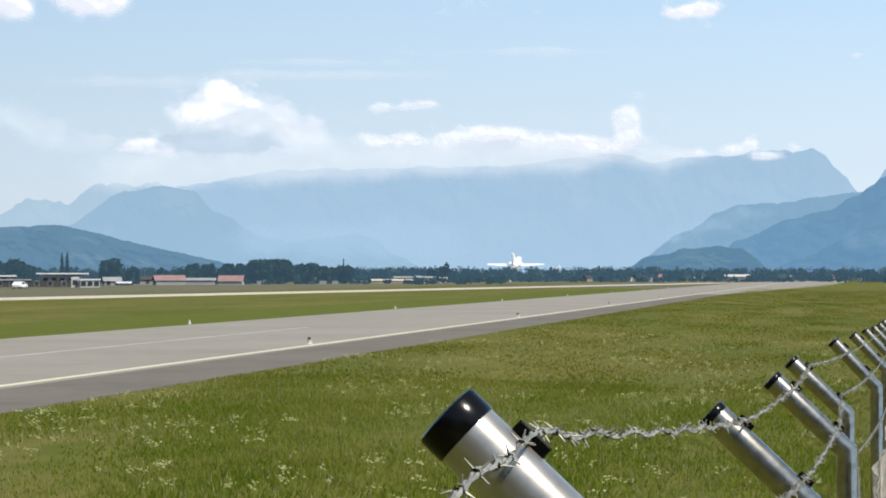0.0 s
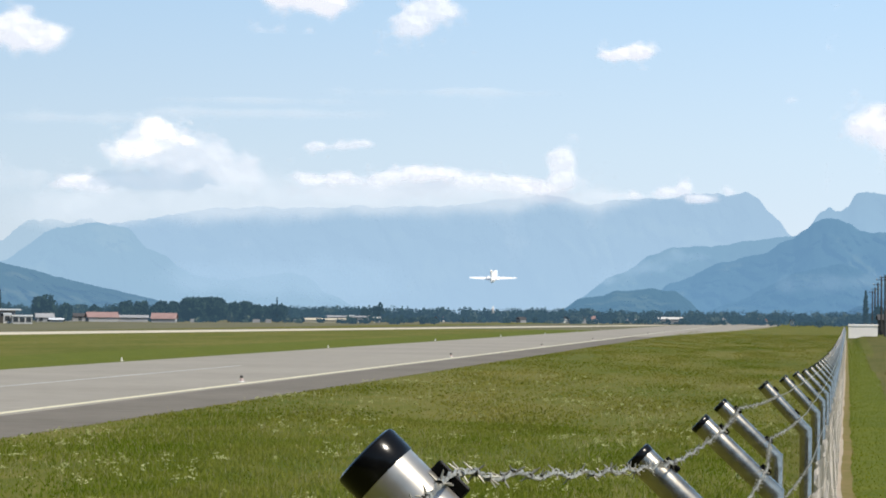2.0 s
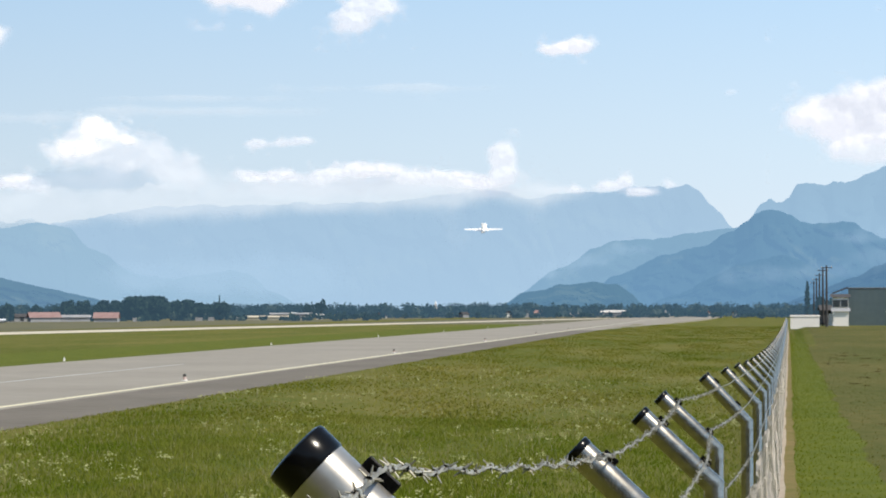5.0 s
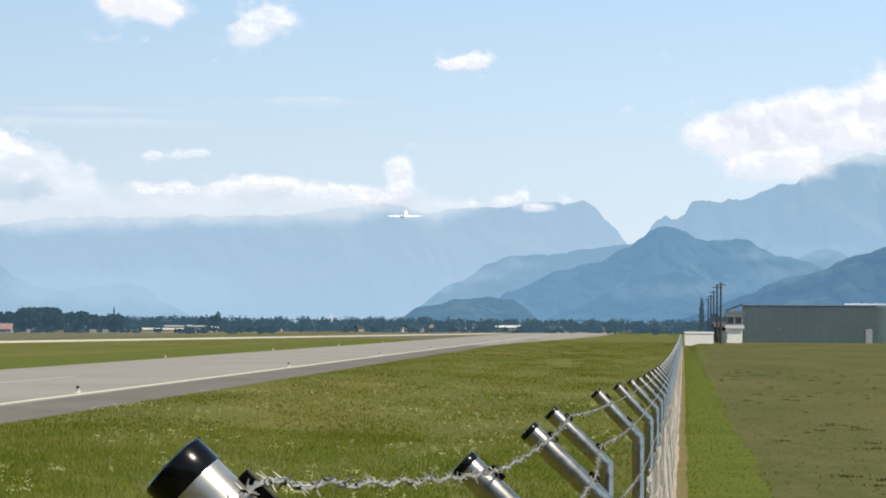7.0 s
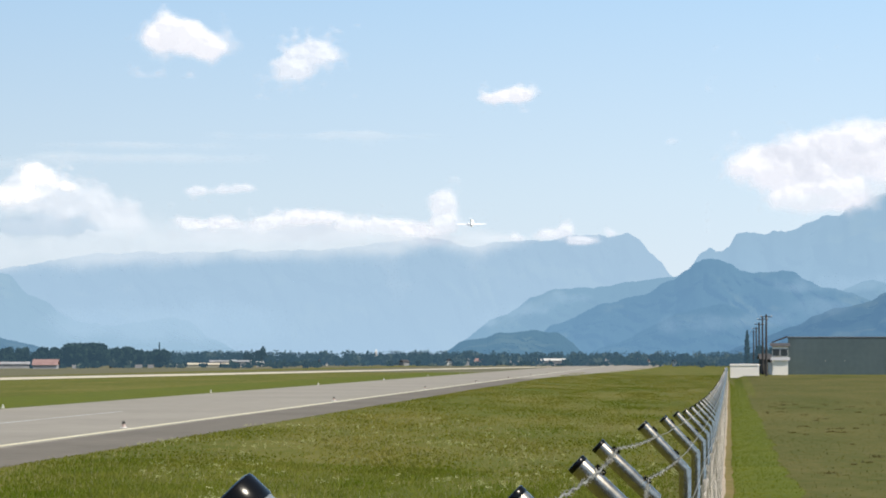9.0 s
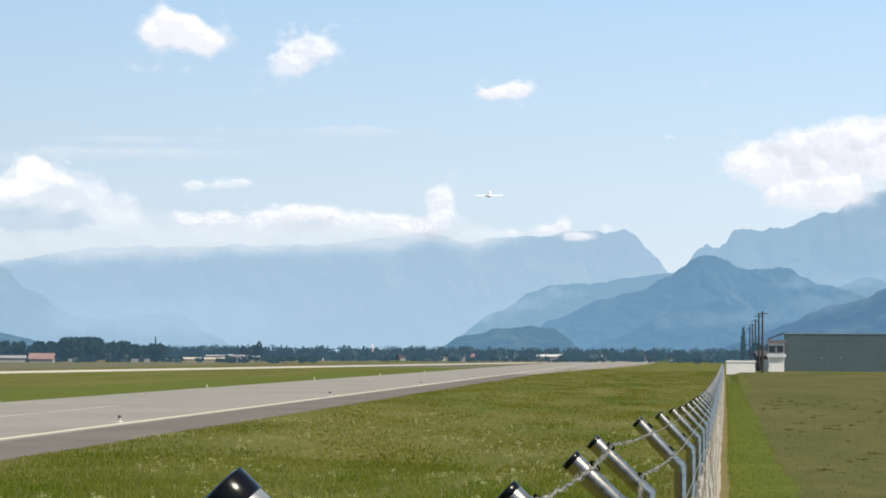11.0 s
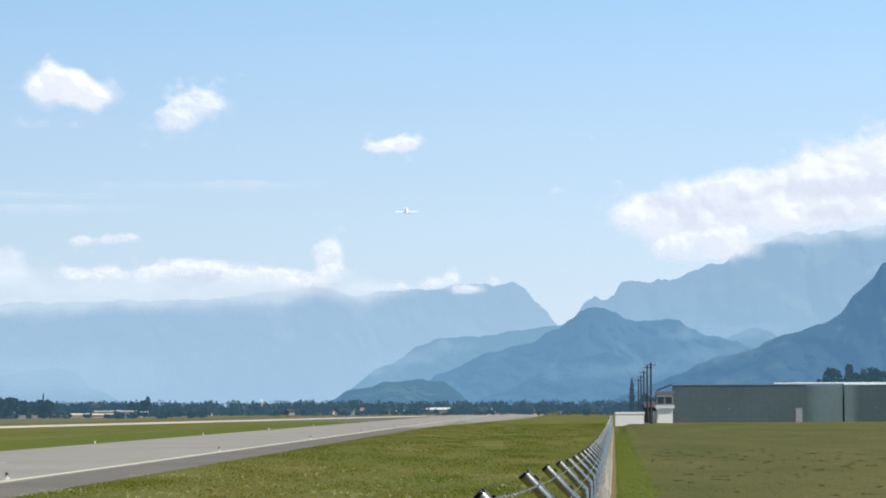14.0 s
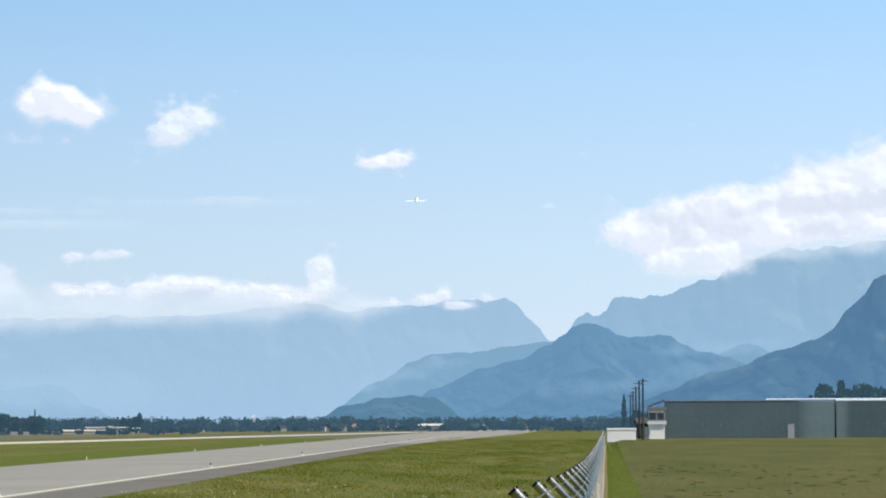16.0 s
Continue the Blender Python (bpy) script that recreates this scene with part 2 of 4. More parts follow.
def empty(name, m, label="", category="", group=""):
    e = new(name)
    e.matrix_world = m
    e.empty_display_size = 0.1
    return tagged(e, label, category, group)


def smooth01(a, b, x):
    t = np.clip((np.asarray(x, float) - a) / (b - a), 0, 1)
    return t * t * (3 - 2 * t)


def fall(y):
    return 0.25 - 0.75 * (1 - np.exp(-np.maximum(0.0, np.asarray(y, float) - 9) / 60))


def ground_z(x, y):
    """A slight rise under the fence, falling away with distance; the airfield is level, the field outside climbs again."""
    along = fall(y)
    x, y = np.asarray(x, float), np.asarray(y, float)
    rise = 0.7 * smooth01(200, 455, y) * (1 - smooth01(700, 1000, y)) * smooth01(0.3, 2.4, x - 0.02444 * y)   # the field climbs to the halls
    return along * smooth01(-14.5, -3, x) + rise


def at_angle(az, d, z=0.0):
    """The place d metres off, az degrees to the right of the runway's heading."""
    return Vector((d * math.sin(radians(az)), d * math.cos(radians(az)), z))


# ---- ground, field, taxiway, runway ----
def sheet(name, xs, ys, lift, mat, tilt=0.0, wave=0.0, ragged=0.0):
    X, Y = np.meshgrid(xs, ys)
    X = X + tilt * Y
    if ragged:
        edge = np.array([noise.fractal(Vector((y * 0.12, 4.2, 0)), 0.7, 2.0, 5) for y in ys])
        X += ragged * edge[:, None] * np.linspace(0, 1, len(xs))[None]
    Z = ground_z(X, Y) + lift
    if wave:
        Z = Z + wave * np.vectorize(lambda a, b: noise.fractal(Vector((a * 0.15, b * 0.15, 0)), 1.0, 2.0, 4))(X, Y) * (np.abs(Y) < 400)
    n, m = len(xs), len(ys)
    i = np.arange(m - 1)[:, None] * n + np.arange(n - 1)[None]
    F = np.stack([i, i + 1, i + n + 1, i + n], -1).reshape(-1, 4)
    ob = tris(name, np.stack([X, Y, Z], -1).reshape(-1, 3), F, mat, smooth=True)
    return ob


wide = np.concatenate([-np.geomspace(4990, 140, 14), np.linspace(-130, -20, 20), np.linspace(-18, 14, 44), np.geomspace(16, 4990, 16)])
deep = np.concatenate([[-4990, -1500, -400, -120, -40], np.linspace(-10, 120, 66), np.geomspace(125, 4990, 44)])
tagged(sheet("ground", wide, deep, 0.0, MEADOW), "green summer meadow with dry patches and wild flowers", "ground", kind="structure")

FENCE_TILT = math.tan(radians(1.40))
lane = np.concatenate([np.linspace(-10, 120, 60), np.geomspace(126, 470, 24)])
tagged(sheet("verge", np.linspace(0.10, 1.58, 7), lane, 0.02, VERGE, FENCE_TILT, 0.0, 0.28), "strip of lush uncut grass beside the fence", "grass strip", kind="structure")
tagged(sheet("bare_strip", np.linspace(-0.34, -0.07, 4), lane, 0.03, GRAVEL, FENCE_TILT, 0.0, 0.05), "pale gravel strip along the fence's foot", "gravel strip", kind="structure")
tagged(sheet("dry_fringe", np.linspace(-0.10, 0.13, 4), lane, 0.025, EARTH, FENCE_TILT, 0.0, 0.10), "dry brown grass fringe beside the gravel", "dry grass", kind="structure")
tagged(sheet("field", np.concatenate([np.linspace(0.9, 30, 18), np.geomspace(32, 400, 12)]), lane, 0.012, MOWN, FENCE_TILT), "mown yellowish-green field outside the fence", "field", kind="structure")


def slab(name, x0, x1, y0, y1, z0, z1, mat, label, category):
    ob = part(name, boxed(x0, y0, z0, x1, y1, z1), mat, None)
    return tagged(ob, label, category, kind="structure")


slab("taxiway", -35.0, -19.6, -300, 1900, -0.3, 0.03, ASPHALT, "pale grey worn asphalt taxiway", "taxiway")
slab("taxiway_shoulder", -19.6, -16.2, -300, 420, -0.3, 0.022, SHOULDER, "dark asphalt shoulder along the taxiway", "shoulder")
slab("taxiway_edge_line", -20.25, -19.95, -300, 1900, 0.03, 0.036, PAINT, "yellowish-white painted line at the taxiway's edge", "painted line")
slab("taxiway_centre_line", -27.3, -27.12, -300, 152, 0.03, 0.036, WHITE_LINE, "thin worn white centre line", "painted line")
bm = bmesh.new()
edge = [(-19.6, 420), (-16.2, 420), (-10.5, 640), (-2.0, 1080), (4.0, 1500), (4.0, 1900), (-19.6, 1900)]
low, top_ = [bm.verts.new((x, y, -0.7)) for x, y in edge], [bm.verts.new((x, y, 0.026)) for x, y in edge]
bm.faces.new(top_), bm.faces.new(low[::-1])
for k in range(len(edge)):
    bm.faces.new((low[k], low[(k + 1) % len(edge)], top_[(k + 1) % len(edge)], top_[k]))
tagged(part("taxiway_branch", bm, ASPHALT, None), "pale asphalt taxiway branching off in the distance", "taxiway", kind="structure")


def slanting_strip(name, near, far, wide_, top, mat, label, category):
    """A paved strip whose middle runs from one place (x, y) to another."""
    bm = bmesh.new()
    ring = [(near[0] - wide_ / 2, near[1]), (near[0] + wide_ / 2, near[1]), (far[0] + wide_ / 2, far[1]), (far[0] - wide_ / 2, far[1])]
    base, upper = [bm.verts.new((x, y, -0.3)) for x, y in ring], [bm.verts.new((x, y, top)) for x, y in ring]
    bm.faces.new(upper), bm.faces.new(base[::-1])
    for k in range(4):
        bm.faces.new((base[k], base[(k + 1) % 4], upper[(k + 1) % 4], upper[k]))
    return tagged(part(name, bm, mat, None), label, category, kind="structure")


slanting_strip("runway", (-141.0, -300), (-40.0, 1090), 13.0, 0.028, CONCRETE, "pale sunlit runway beyond the grass", "runway")
slanting_strip("runway_far_shoulder", (-149.5, -300), (-48.5, 1090), 4.0, 0.022, SHOULDER, "dark asphalt shoulder of the runway", "shoulder")
tagged(sheet("far_grass", -np.geomspace(104.2, 1500, 12)[::-1], np.geomspace(260, 2500, 30), 0.012, HAZED_GRASS), "grassland beyond the runway, coloured greyer for haze", "grassland", kind="structure")
tagged(sheet("far_meadow", np.linspace(-87.8, -35.2, 6), np.linspace(620, 2300, 20), 0.014, HAZED_GRASS), "grassland between the runways, coloured greyer for haze", "grassland", kind="structure")
tagged(sheet("taxiway_verge", np.linspace(-46.0, -35.1, 5), np.geomspace(60, 620, 40), 0.016, VERGE, 0.0, 0.0, 0.0), "darker green strip of uncut grass along the taxiway", "grass strip", kind="structure")


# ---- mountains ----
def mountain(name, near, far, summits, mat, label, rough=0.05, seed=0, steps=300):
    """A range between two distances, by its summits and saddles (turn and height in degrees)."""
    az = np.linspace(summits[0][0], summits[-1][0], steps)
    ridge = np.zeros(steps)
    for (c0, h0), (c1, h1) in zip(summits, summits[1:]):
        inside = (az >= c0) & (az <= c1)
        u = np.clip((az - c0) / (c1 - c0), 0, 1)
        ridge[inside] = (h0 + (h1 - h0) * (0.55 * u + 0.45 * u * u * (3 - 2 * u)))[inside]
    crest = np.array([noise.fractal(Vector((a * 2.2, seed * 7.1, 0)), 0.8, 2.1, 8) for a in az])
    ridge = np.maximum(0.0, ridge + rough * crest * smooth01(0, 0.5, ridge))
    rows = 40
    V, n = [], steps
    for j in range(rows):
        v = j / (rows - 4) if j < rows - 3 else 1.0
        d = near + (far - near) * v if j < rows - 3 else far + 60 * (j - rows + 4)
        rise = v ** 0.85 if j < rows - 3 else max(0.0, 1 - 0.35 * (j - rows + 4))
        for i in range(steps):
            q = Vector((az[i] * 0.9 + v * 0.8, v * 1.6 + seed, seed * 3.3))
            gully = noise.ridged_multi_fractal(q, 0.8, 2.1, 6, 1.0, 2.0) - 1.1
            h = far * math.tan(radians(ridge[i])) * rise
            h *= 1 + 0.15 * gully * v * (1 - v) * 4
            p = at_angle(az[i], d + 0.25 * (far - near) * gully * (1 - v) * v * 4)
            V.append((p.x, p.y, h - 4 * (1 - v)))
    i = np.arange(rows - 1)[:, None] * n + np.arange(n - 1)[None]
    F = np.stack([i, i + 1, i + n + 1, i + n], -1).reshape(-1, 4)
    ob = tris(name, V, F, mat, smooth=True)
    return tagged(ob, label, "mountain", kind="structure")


# haze painted per range: farther ones get a paler, stronger emission colour
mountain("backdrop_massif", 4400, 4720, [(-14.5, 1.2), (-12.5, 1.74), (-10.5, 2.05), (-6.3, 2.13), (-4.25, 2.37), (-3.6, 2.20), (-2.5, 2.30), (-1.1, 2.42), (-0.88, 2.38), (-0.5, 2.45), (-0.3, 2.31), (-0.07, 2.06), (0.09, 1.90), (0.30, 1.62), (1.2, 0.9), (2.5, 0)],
         hazed_material("massif_far", (0.05, 0.07, 0.07), srgb(171, 203, 231), 0.95, 0.004), "long pale blue hazy mountain massif under clouds", 0.05, 1, 420)
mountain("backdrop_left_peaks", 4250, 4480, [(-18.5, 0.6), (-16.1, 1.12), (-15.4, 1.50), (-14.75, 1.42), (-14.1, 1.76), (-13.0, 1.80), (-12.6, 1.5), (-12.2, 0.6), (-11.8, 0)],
         hazed_material("peaks_far", (0.05, 0.07, 0.07), srgb(180, 208, 230), 0.93, 0.004), "pale jagged mountain peaks in haze", 0.09, 2)
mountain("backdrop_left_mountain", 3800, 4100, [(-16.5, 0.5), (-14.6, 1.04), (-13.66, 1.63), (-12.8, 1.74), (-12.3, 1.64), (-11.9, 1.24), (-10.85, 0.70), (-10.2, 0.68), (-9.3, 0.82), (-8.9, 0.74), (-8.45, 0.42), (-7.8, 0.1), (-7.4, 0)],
         hazed_material("left_mountain", (0.04, 0.07, 0.06), srgb(160, 195, 223), 0.90, 0.005), "blue hazy rounded mountain with a long shoulder", 0.05, 3)
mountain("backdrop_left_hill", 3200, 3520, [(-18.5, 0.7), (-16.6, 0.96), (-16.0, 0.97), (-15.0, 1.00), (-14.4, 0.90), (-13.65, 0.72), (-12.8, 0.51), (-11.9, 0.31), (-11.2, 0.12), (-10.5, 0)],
         hazed_material("left_hill", (0.035, 0.06, 0.04), srgb(110, 150, 184), 0.75, 0.006), "dark wooded hill with pale clearings", 0.04, 4)
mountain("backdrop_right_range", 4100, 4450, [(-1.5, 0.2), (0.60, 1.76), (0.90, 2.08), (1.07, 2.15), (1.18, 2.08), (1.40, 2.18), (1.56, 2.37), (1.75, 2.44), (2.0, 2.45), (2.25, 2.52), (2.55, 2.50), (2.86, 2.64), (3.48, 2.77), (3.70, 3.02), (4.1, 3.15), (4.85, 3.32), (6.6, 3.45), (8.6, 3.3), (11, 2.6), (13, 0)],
         hazed_material("right_range", (0.05, 0.075, 0.08), srgb(162, 198, 228), 0.89, 0.004), "high blue mountain range capped by cloud", 0.08, 5)
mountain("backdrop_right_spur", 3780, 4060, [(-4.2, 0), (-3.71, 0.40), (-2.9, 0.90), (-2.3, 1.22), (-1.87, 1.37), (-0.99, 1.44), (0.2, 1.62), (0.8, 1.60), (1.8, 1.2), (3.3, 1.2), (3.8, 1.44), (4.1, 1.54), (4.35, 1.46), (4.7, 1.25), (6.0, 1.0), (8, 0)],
         hazed_material("right_spur", (0.04, 0.07, 0.06), srgb(140, 180, 212), 0.86, 0.006), "pale wooded spur in the haze", 0.045, 6)
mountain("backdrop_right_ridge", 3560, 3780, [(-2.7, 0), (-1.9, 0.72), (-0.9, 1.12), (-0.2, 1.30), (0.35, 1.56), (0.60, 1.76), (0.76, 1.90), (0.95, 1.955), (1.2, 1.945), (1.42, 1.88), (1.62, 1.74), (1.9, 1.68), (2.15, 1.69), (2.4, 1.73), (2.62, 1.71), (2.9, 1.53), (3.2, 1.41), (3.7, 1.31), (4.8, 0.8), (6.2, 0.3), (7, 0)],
         hazed_material("right_ridge", (0.04, 0.07, 0.06), srgb(118, 162, 200), 0.80, 0.006), "wooded blue ridge with a rounded summit", 0.045, 10)
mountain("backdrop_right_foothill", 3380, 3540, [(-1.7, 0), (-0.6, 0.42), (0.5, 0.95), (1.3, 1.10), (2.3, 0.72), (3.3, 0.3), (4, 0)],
         hazed_material("right_foothill", (0.04, 0.07, 0.06), srgb(112, 156, 194), 0.80, 0.006), "blue wooded foothill below the ridge", 0.05, 9)
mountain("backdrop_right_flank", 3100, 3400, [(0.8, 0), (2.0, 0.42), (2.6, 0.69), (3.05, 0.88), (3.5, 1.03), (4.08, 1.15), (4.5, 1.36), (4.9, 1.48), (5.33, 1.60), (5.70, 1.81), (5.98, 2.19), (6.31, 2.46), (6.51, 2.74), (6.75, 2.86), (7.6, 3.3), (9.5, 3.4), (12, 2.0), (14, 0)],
         hazed_material("right_flank", (0.035, 0.06, 0.05), srgb(100, 142, 180), 0.76, 0.006), "steep dark blue wooded mountain flank", 0.05, 7)
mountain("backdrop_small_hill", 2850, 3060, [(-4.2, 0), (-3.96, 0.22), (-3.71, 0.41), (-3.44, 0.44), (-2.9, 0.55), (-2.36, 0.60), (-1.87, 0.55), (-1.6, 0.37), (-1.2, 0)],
         hazed_material("small_hill", (0.03, 0.05, 0.04), srgb(102, 144, 176), 0.78, 0.008), "low dark wooded hill on the valley floor", 0.04, 8)


# ---- fence ----
def fence_x(y):
    return -0.20 + FENCE_TILT * y


POST_Y = [2.47, 6.0, 8.5, 11.4] + [15.8 + 4.95 * k for k in range(86)]
BEND, ARM = 1.95, 0.21


def post_meshes(arm, rise, rad, steel):
    """A cranked tube with its cap and wire clips; the arm leans towards the airfield."""
    bm = tube(bmesh.new(), [(0, 0, -0.4), (0, 0, BEND), (-arm, 0, BEND + arm * rise)], rad, 20)
    box(bm, 0.004, -0.0345, 0.0, 0.012, -0.0285, BEND - 0.03)
    post = bpy.data.meshes.new("post")
    bmesh.ops.recalc_face_normals(bm, faces=bm.faces)
    bm.to_mesh(post), bm.free()
    post.materials.append(steel)
    post.shade_smooth()
    post.set_sharp_from_angle(angle=radians(40))
    d = Vector((-1, 0, rise)).normalized()
    tip = Vector((-arm, 0, BEND + arm * rise))
    caps = []
    for long_ in (0.021, 0.012):
        bm = bmesh.new()
        tube(bm, [tip - d * long_, tip - d * (long_ - 0.0015), tip + d * 0.001, tip + d * 0.0035, tip + d * 0.005], [rad + 0.0003, rad + 0.0011, rad + 0.0011, rad + 0.0002, rad - 0.003], 32)
        me = bpy.data.meshes.new("cap")
        bmesh.ops.recalc_face_normals(bm, faces=bm.faces)
        bm.to_mesh(me), bm.free()
        me.materials.append(BLACK)
        me.shade_smooth()
        me.set_sharp_from_angle(angle=radians(30))
        caps.append(me)
    clips = []
    for s in (0.062, 0.225):
        bm = bmesh.new()
        c = tip - d * s
        up = Vector((rise, 0, 1)).normalized()
        m = Matrix.Translation(c + up * 0.032) @ d.to_track_quat("X", "Z").to_matrix().to_4x4()
        bmesh.ops.create_cube(bm, size=1, matrix=m @ Matrix.Diagonal((0.036, 0.004, 0.019, 1)))
        bmesh.ops.bevel(bm, geom=bm.edges[:], offset=0.0016, segments=1, affect="EDGES")
        me = bpy.data.meshes.new("wire_clip")
        bm.to_mesh(me), bm.free()
        me.materials.append(BLACK)
        clips.append(me)
    return post, caps, clips


def barbed_wire(points, fine):
    """Two twisted strands with four-pointed barbs."""
    bm = bmesh.new()
    pts = [Vector(p) for p in points]
    rnd = random.Random(len(pts))
    for a, b in zip(pts, pts[1:]):
        run = (b - a).length
        n = max(2, int(run / (0.02 if fine else 0.5)))
        line = [a.lerp(b, k / n) - Vector((0, 0, 0.008 * run * 4 / 3.5 * (k / n) * (1 - k / n))) for k in range(n + 1)]
        if not fine:
            tube(bm, line, 0.0035, 3, False)
            continue
        for phase in (0, math.pi):
            tube(bm, [p + Vector((math.cos(k * 1.1 + phase) * 0.0018, 0, math.sin(k * 1.1 + phase) * 0.0018 + 0.003 * math.sin(k * 0.31))) for k, p in enumerate(line)], 0.0015, 5, False)
        k = 2
        while k < n - 1:
            p = line[k] + Vector((0, 0, 0.003 * math.sin(k * 0.31)))
            tube(bm, [p + Vector((0, -0.008, 0)), p, p + Vector((0, 0.008, 0))], 0.0040, 6, False)
            for _ in range(4):
                w = Vector((rnd.uniform(-1, 1), rnd.uniform(-0.5, 0.5), rnd.uniform(-1, 1))).normalized()
                tube(bm, [p, p + w * rnd.uniform(0.009, 0.014)], [0.0013, 0.0006], 4)
            k += rnd.choice((5, 6, 7, 8, 9))
    return bm


def fence():
    root = empty("perimeter_fence", pose(0, 0, 0), "galvanised chain-link airfield fence with barbed wire on cranked posts", "fence")
    end_kind, near_kind, far_kind = post_meshes(ARM, 0.95, 0.03, LIT_STEEL), post_meshes(ARM, 0.95, 0.03, GALVANISED), post_meshes(0.225, 1.06, 0.0325, GALVANISED)
    heads = []
    for k, y in enumerate(POST_Y):
        post, caps, clips = end_kind if k == 0 else near_kind if k < 4 else far_kind
        x = fence_x(y)
        base = float(ground_z(x, y)) + ((0.182, 0.025, 0.006, 0.004)[k] if k < 4 else -0.045 * (1 - math.exp(-(k - 4) / 2.5)) + random.Random(k).uniform(-0.008, 0.008))
        x += (0.027, 0.008, 0.010, -0.055)[k] if k < 4 else 0
        p = new("post", post)
        p.parent = root
        p.matrix_basis = pose(x, y, base)
        c = new("cap", caps[min(k, 1)])
        c.parent, c["label"] = p, "black plastic end cap"
        for me in clips:
            if k < 40:
                q = new("wire_clip", me)
                q.parent, q["label"] = p, "black plastic wire clip"
        heads.append(Vector((x, y, base)))
    d = Vector((-1, 0, 0.95)).normalized()
    tip = Vector((-ARM, 0, BEND + ARM * 0.95))
    up = Vector((0.95, 0, 1)).normalized() * 0.041
    for off, swing in ((tip - d * 0.062 + up, 0.045), (tip - d * 0.225 + up, -0.04), (Vector((0.036, 0, BEND - 0.15)), -0.06)):
        first = heads[0] + off + Vector((swing, -2.6, 0.0))
        line = [first] + [h + off for h in heads]
        part("barbed_wire", barbed_wire(line[:6], True), ZINC_WIRE, root, "twisted zinc barbed wire")
        part("barbed_wire", barbed_wire(line[5:], False), ZINC_WIRE, root, "twisted zinc barbed wire")
    # chain-link: crossing diagonal wires hung between the posts
    V, F = [], []
    step, top = 0.055, BEND - 0.33
    for sgn in (1, -1):
        ys = np.arange(1.0, POST_Y[-1], step)
        n = 9
        for q in ys:
            if q > 90 and (int(q / step) % 2):
                continue
            r = 0.0013 if q < 60 else 0.0021
            pts = []
            for k in range(n):
                y = q + sgn * (k / (n - 1)) * top
                x = fence_x(y) + 0.040 + 0.016 * math.sin(y * 1.27) + 0.011 * math.sin(y * 4.1 + 0.8 * k) + 0.006 * math.sin(k * 1.9 + q * 2.2)
                pts.append((x, y, float(fall(y)) + 0.03 + top * k / (n - 1)))
            b = len(V)
            for px, py, pz in pts:
                V += [(px - r, py, pz), (px + r, py, pz + r), (px, py, pz - r * 1.6)]
            for k in range(n - 1):
                o = b + 3 * k
                F += [(o, o + 1, o + 4, o + 3), (o + 1, o + 2, o + 5, o + 4), (o + 2, o, o + 3, o + 5)]
    tagged(tris("chain_link", V, F, MESH_WIRE, root), "pale zinc chain-link mesh", kind="stuff")


fence()


# ---- the climbing aircraft ----
def loft(bm, rings):
    made = [[bm.verts.new(p) for p in r] for r in rings]
    n = len(made[0])
    for a, b in zip(made, made[1:]):
        for k in range(n):
            bm.faces.new((a[k], a[(k + 1) % n], b[(k + 1) % n], b[k]))
    bm.faces.new(made[0]), bm.faces.new(made[-1][::-1])
    return bm


def airfoil(root_le, tip_le, root_c, tip_c, thick, vertical=False):
    """A tapered blade from root to tip; each given by its leading edge and chord."""
    rings = []
    for (x, y, z), c in ((root_le, root_c), (tip_le, tip_c)):
        ring = []
        for u, h in ((0, 0), (0.12, 0.7), (0.4, 1), (0.75, 0.55), (1, 0.03), (0.75, -0.35), (0.4, -0.6), (0.12, -0.5)):
            o = h * thick * c
            ring.append((x + o, y - u * c, z) if vertical else (x, y - u * c, z + o))
        rings.append(ring)
    return loft(bmesh.new(), rings)


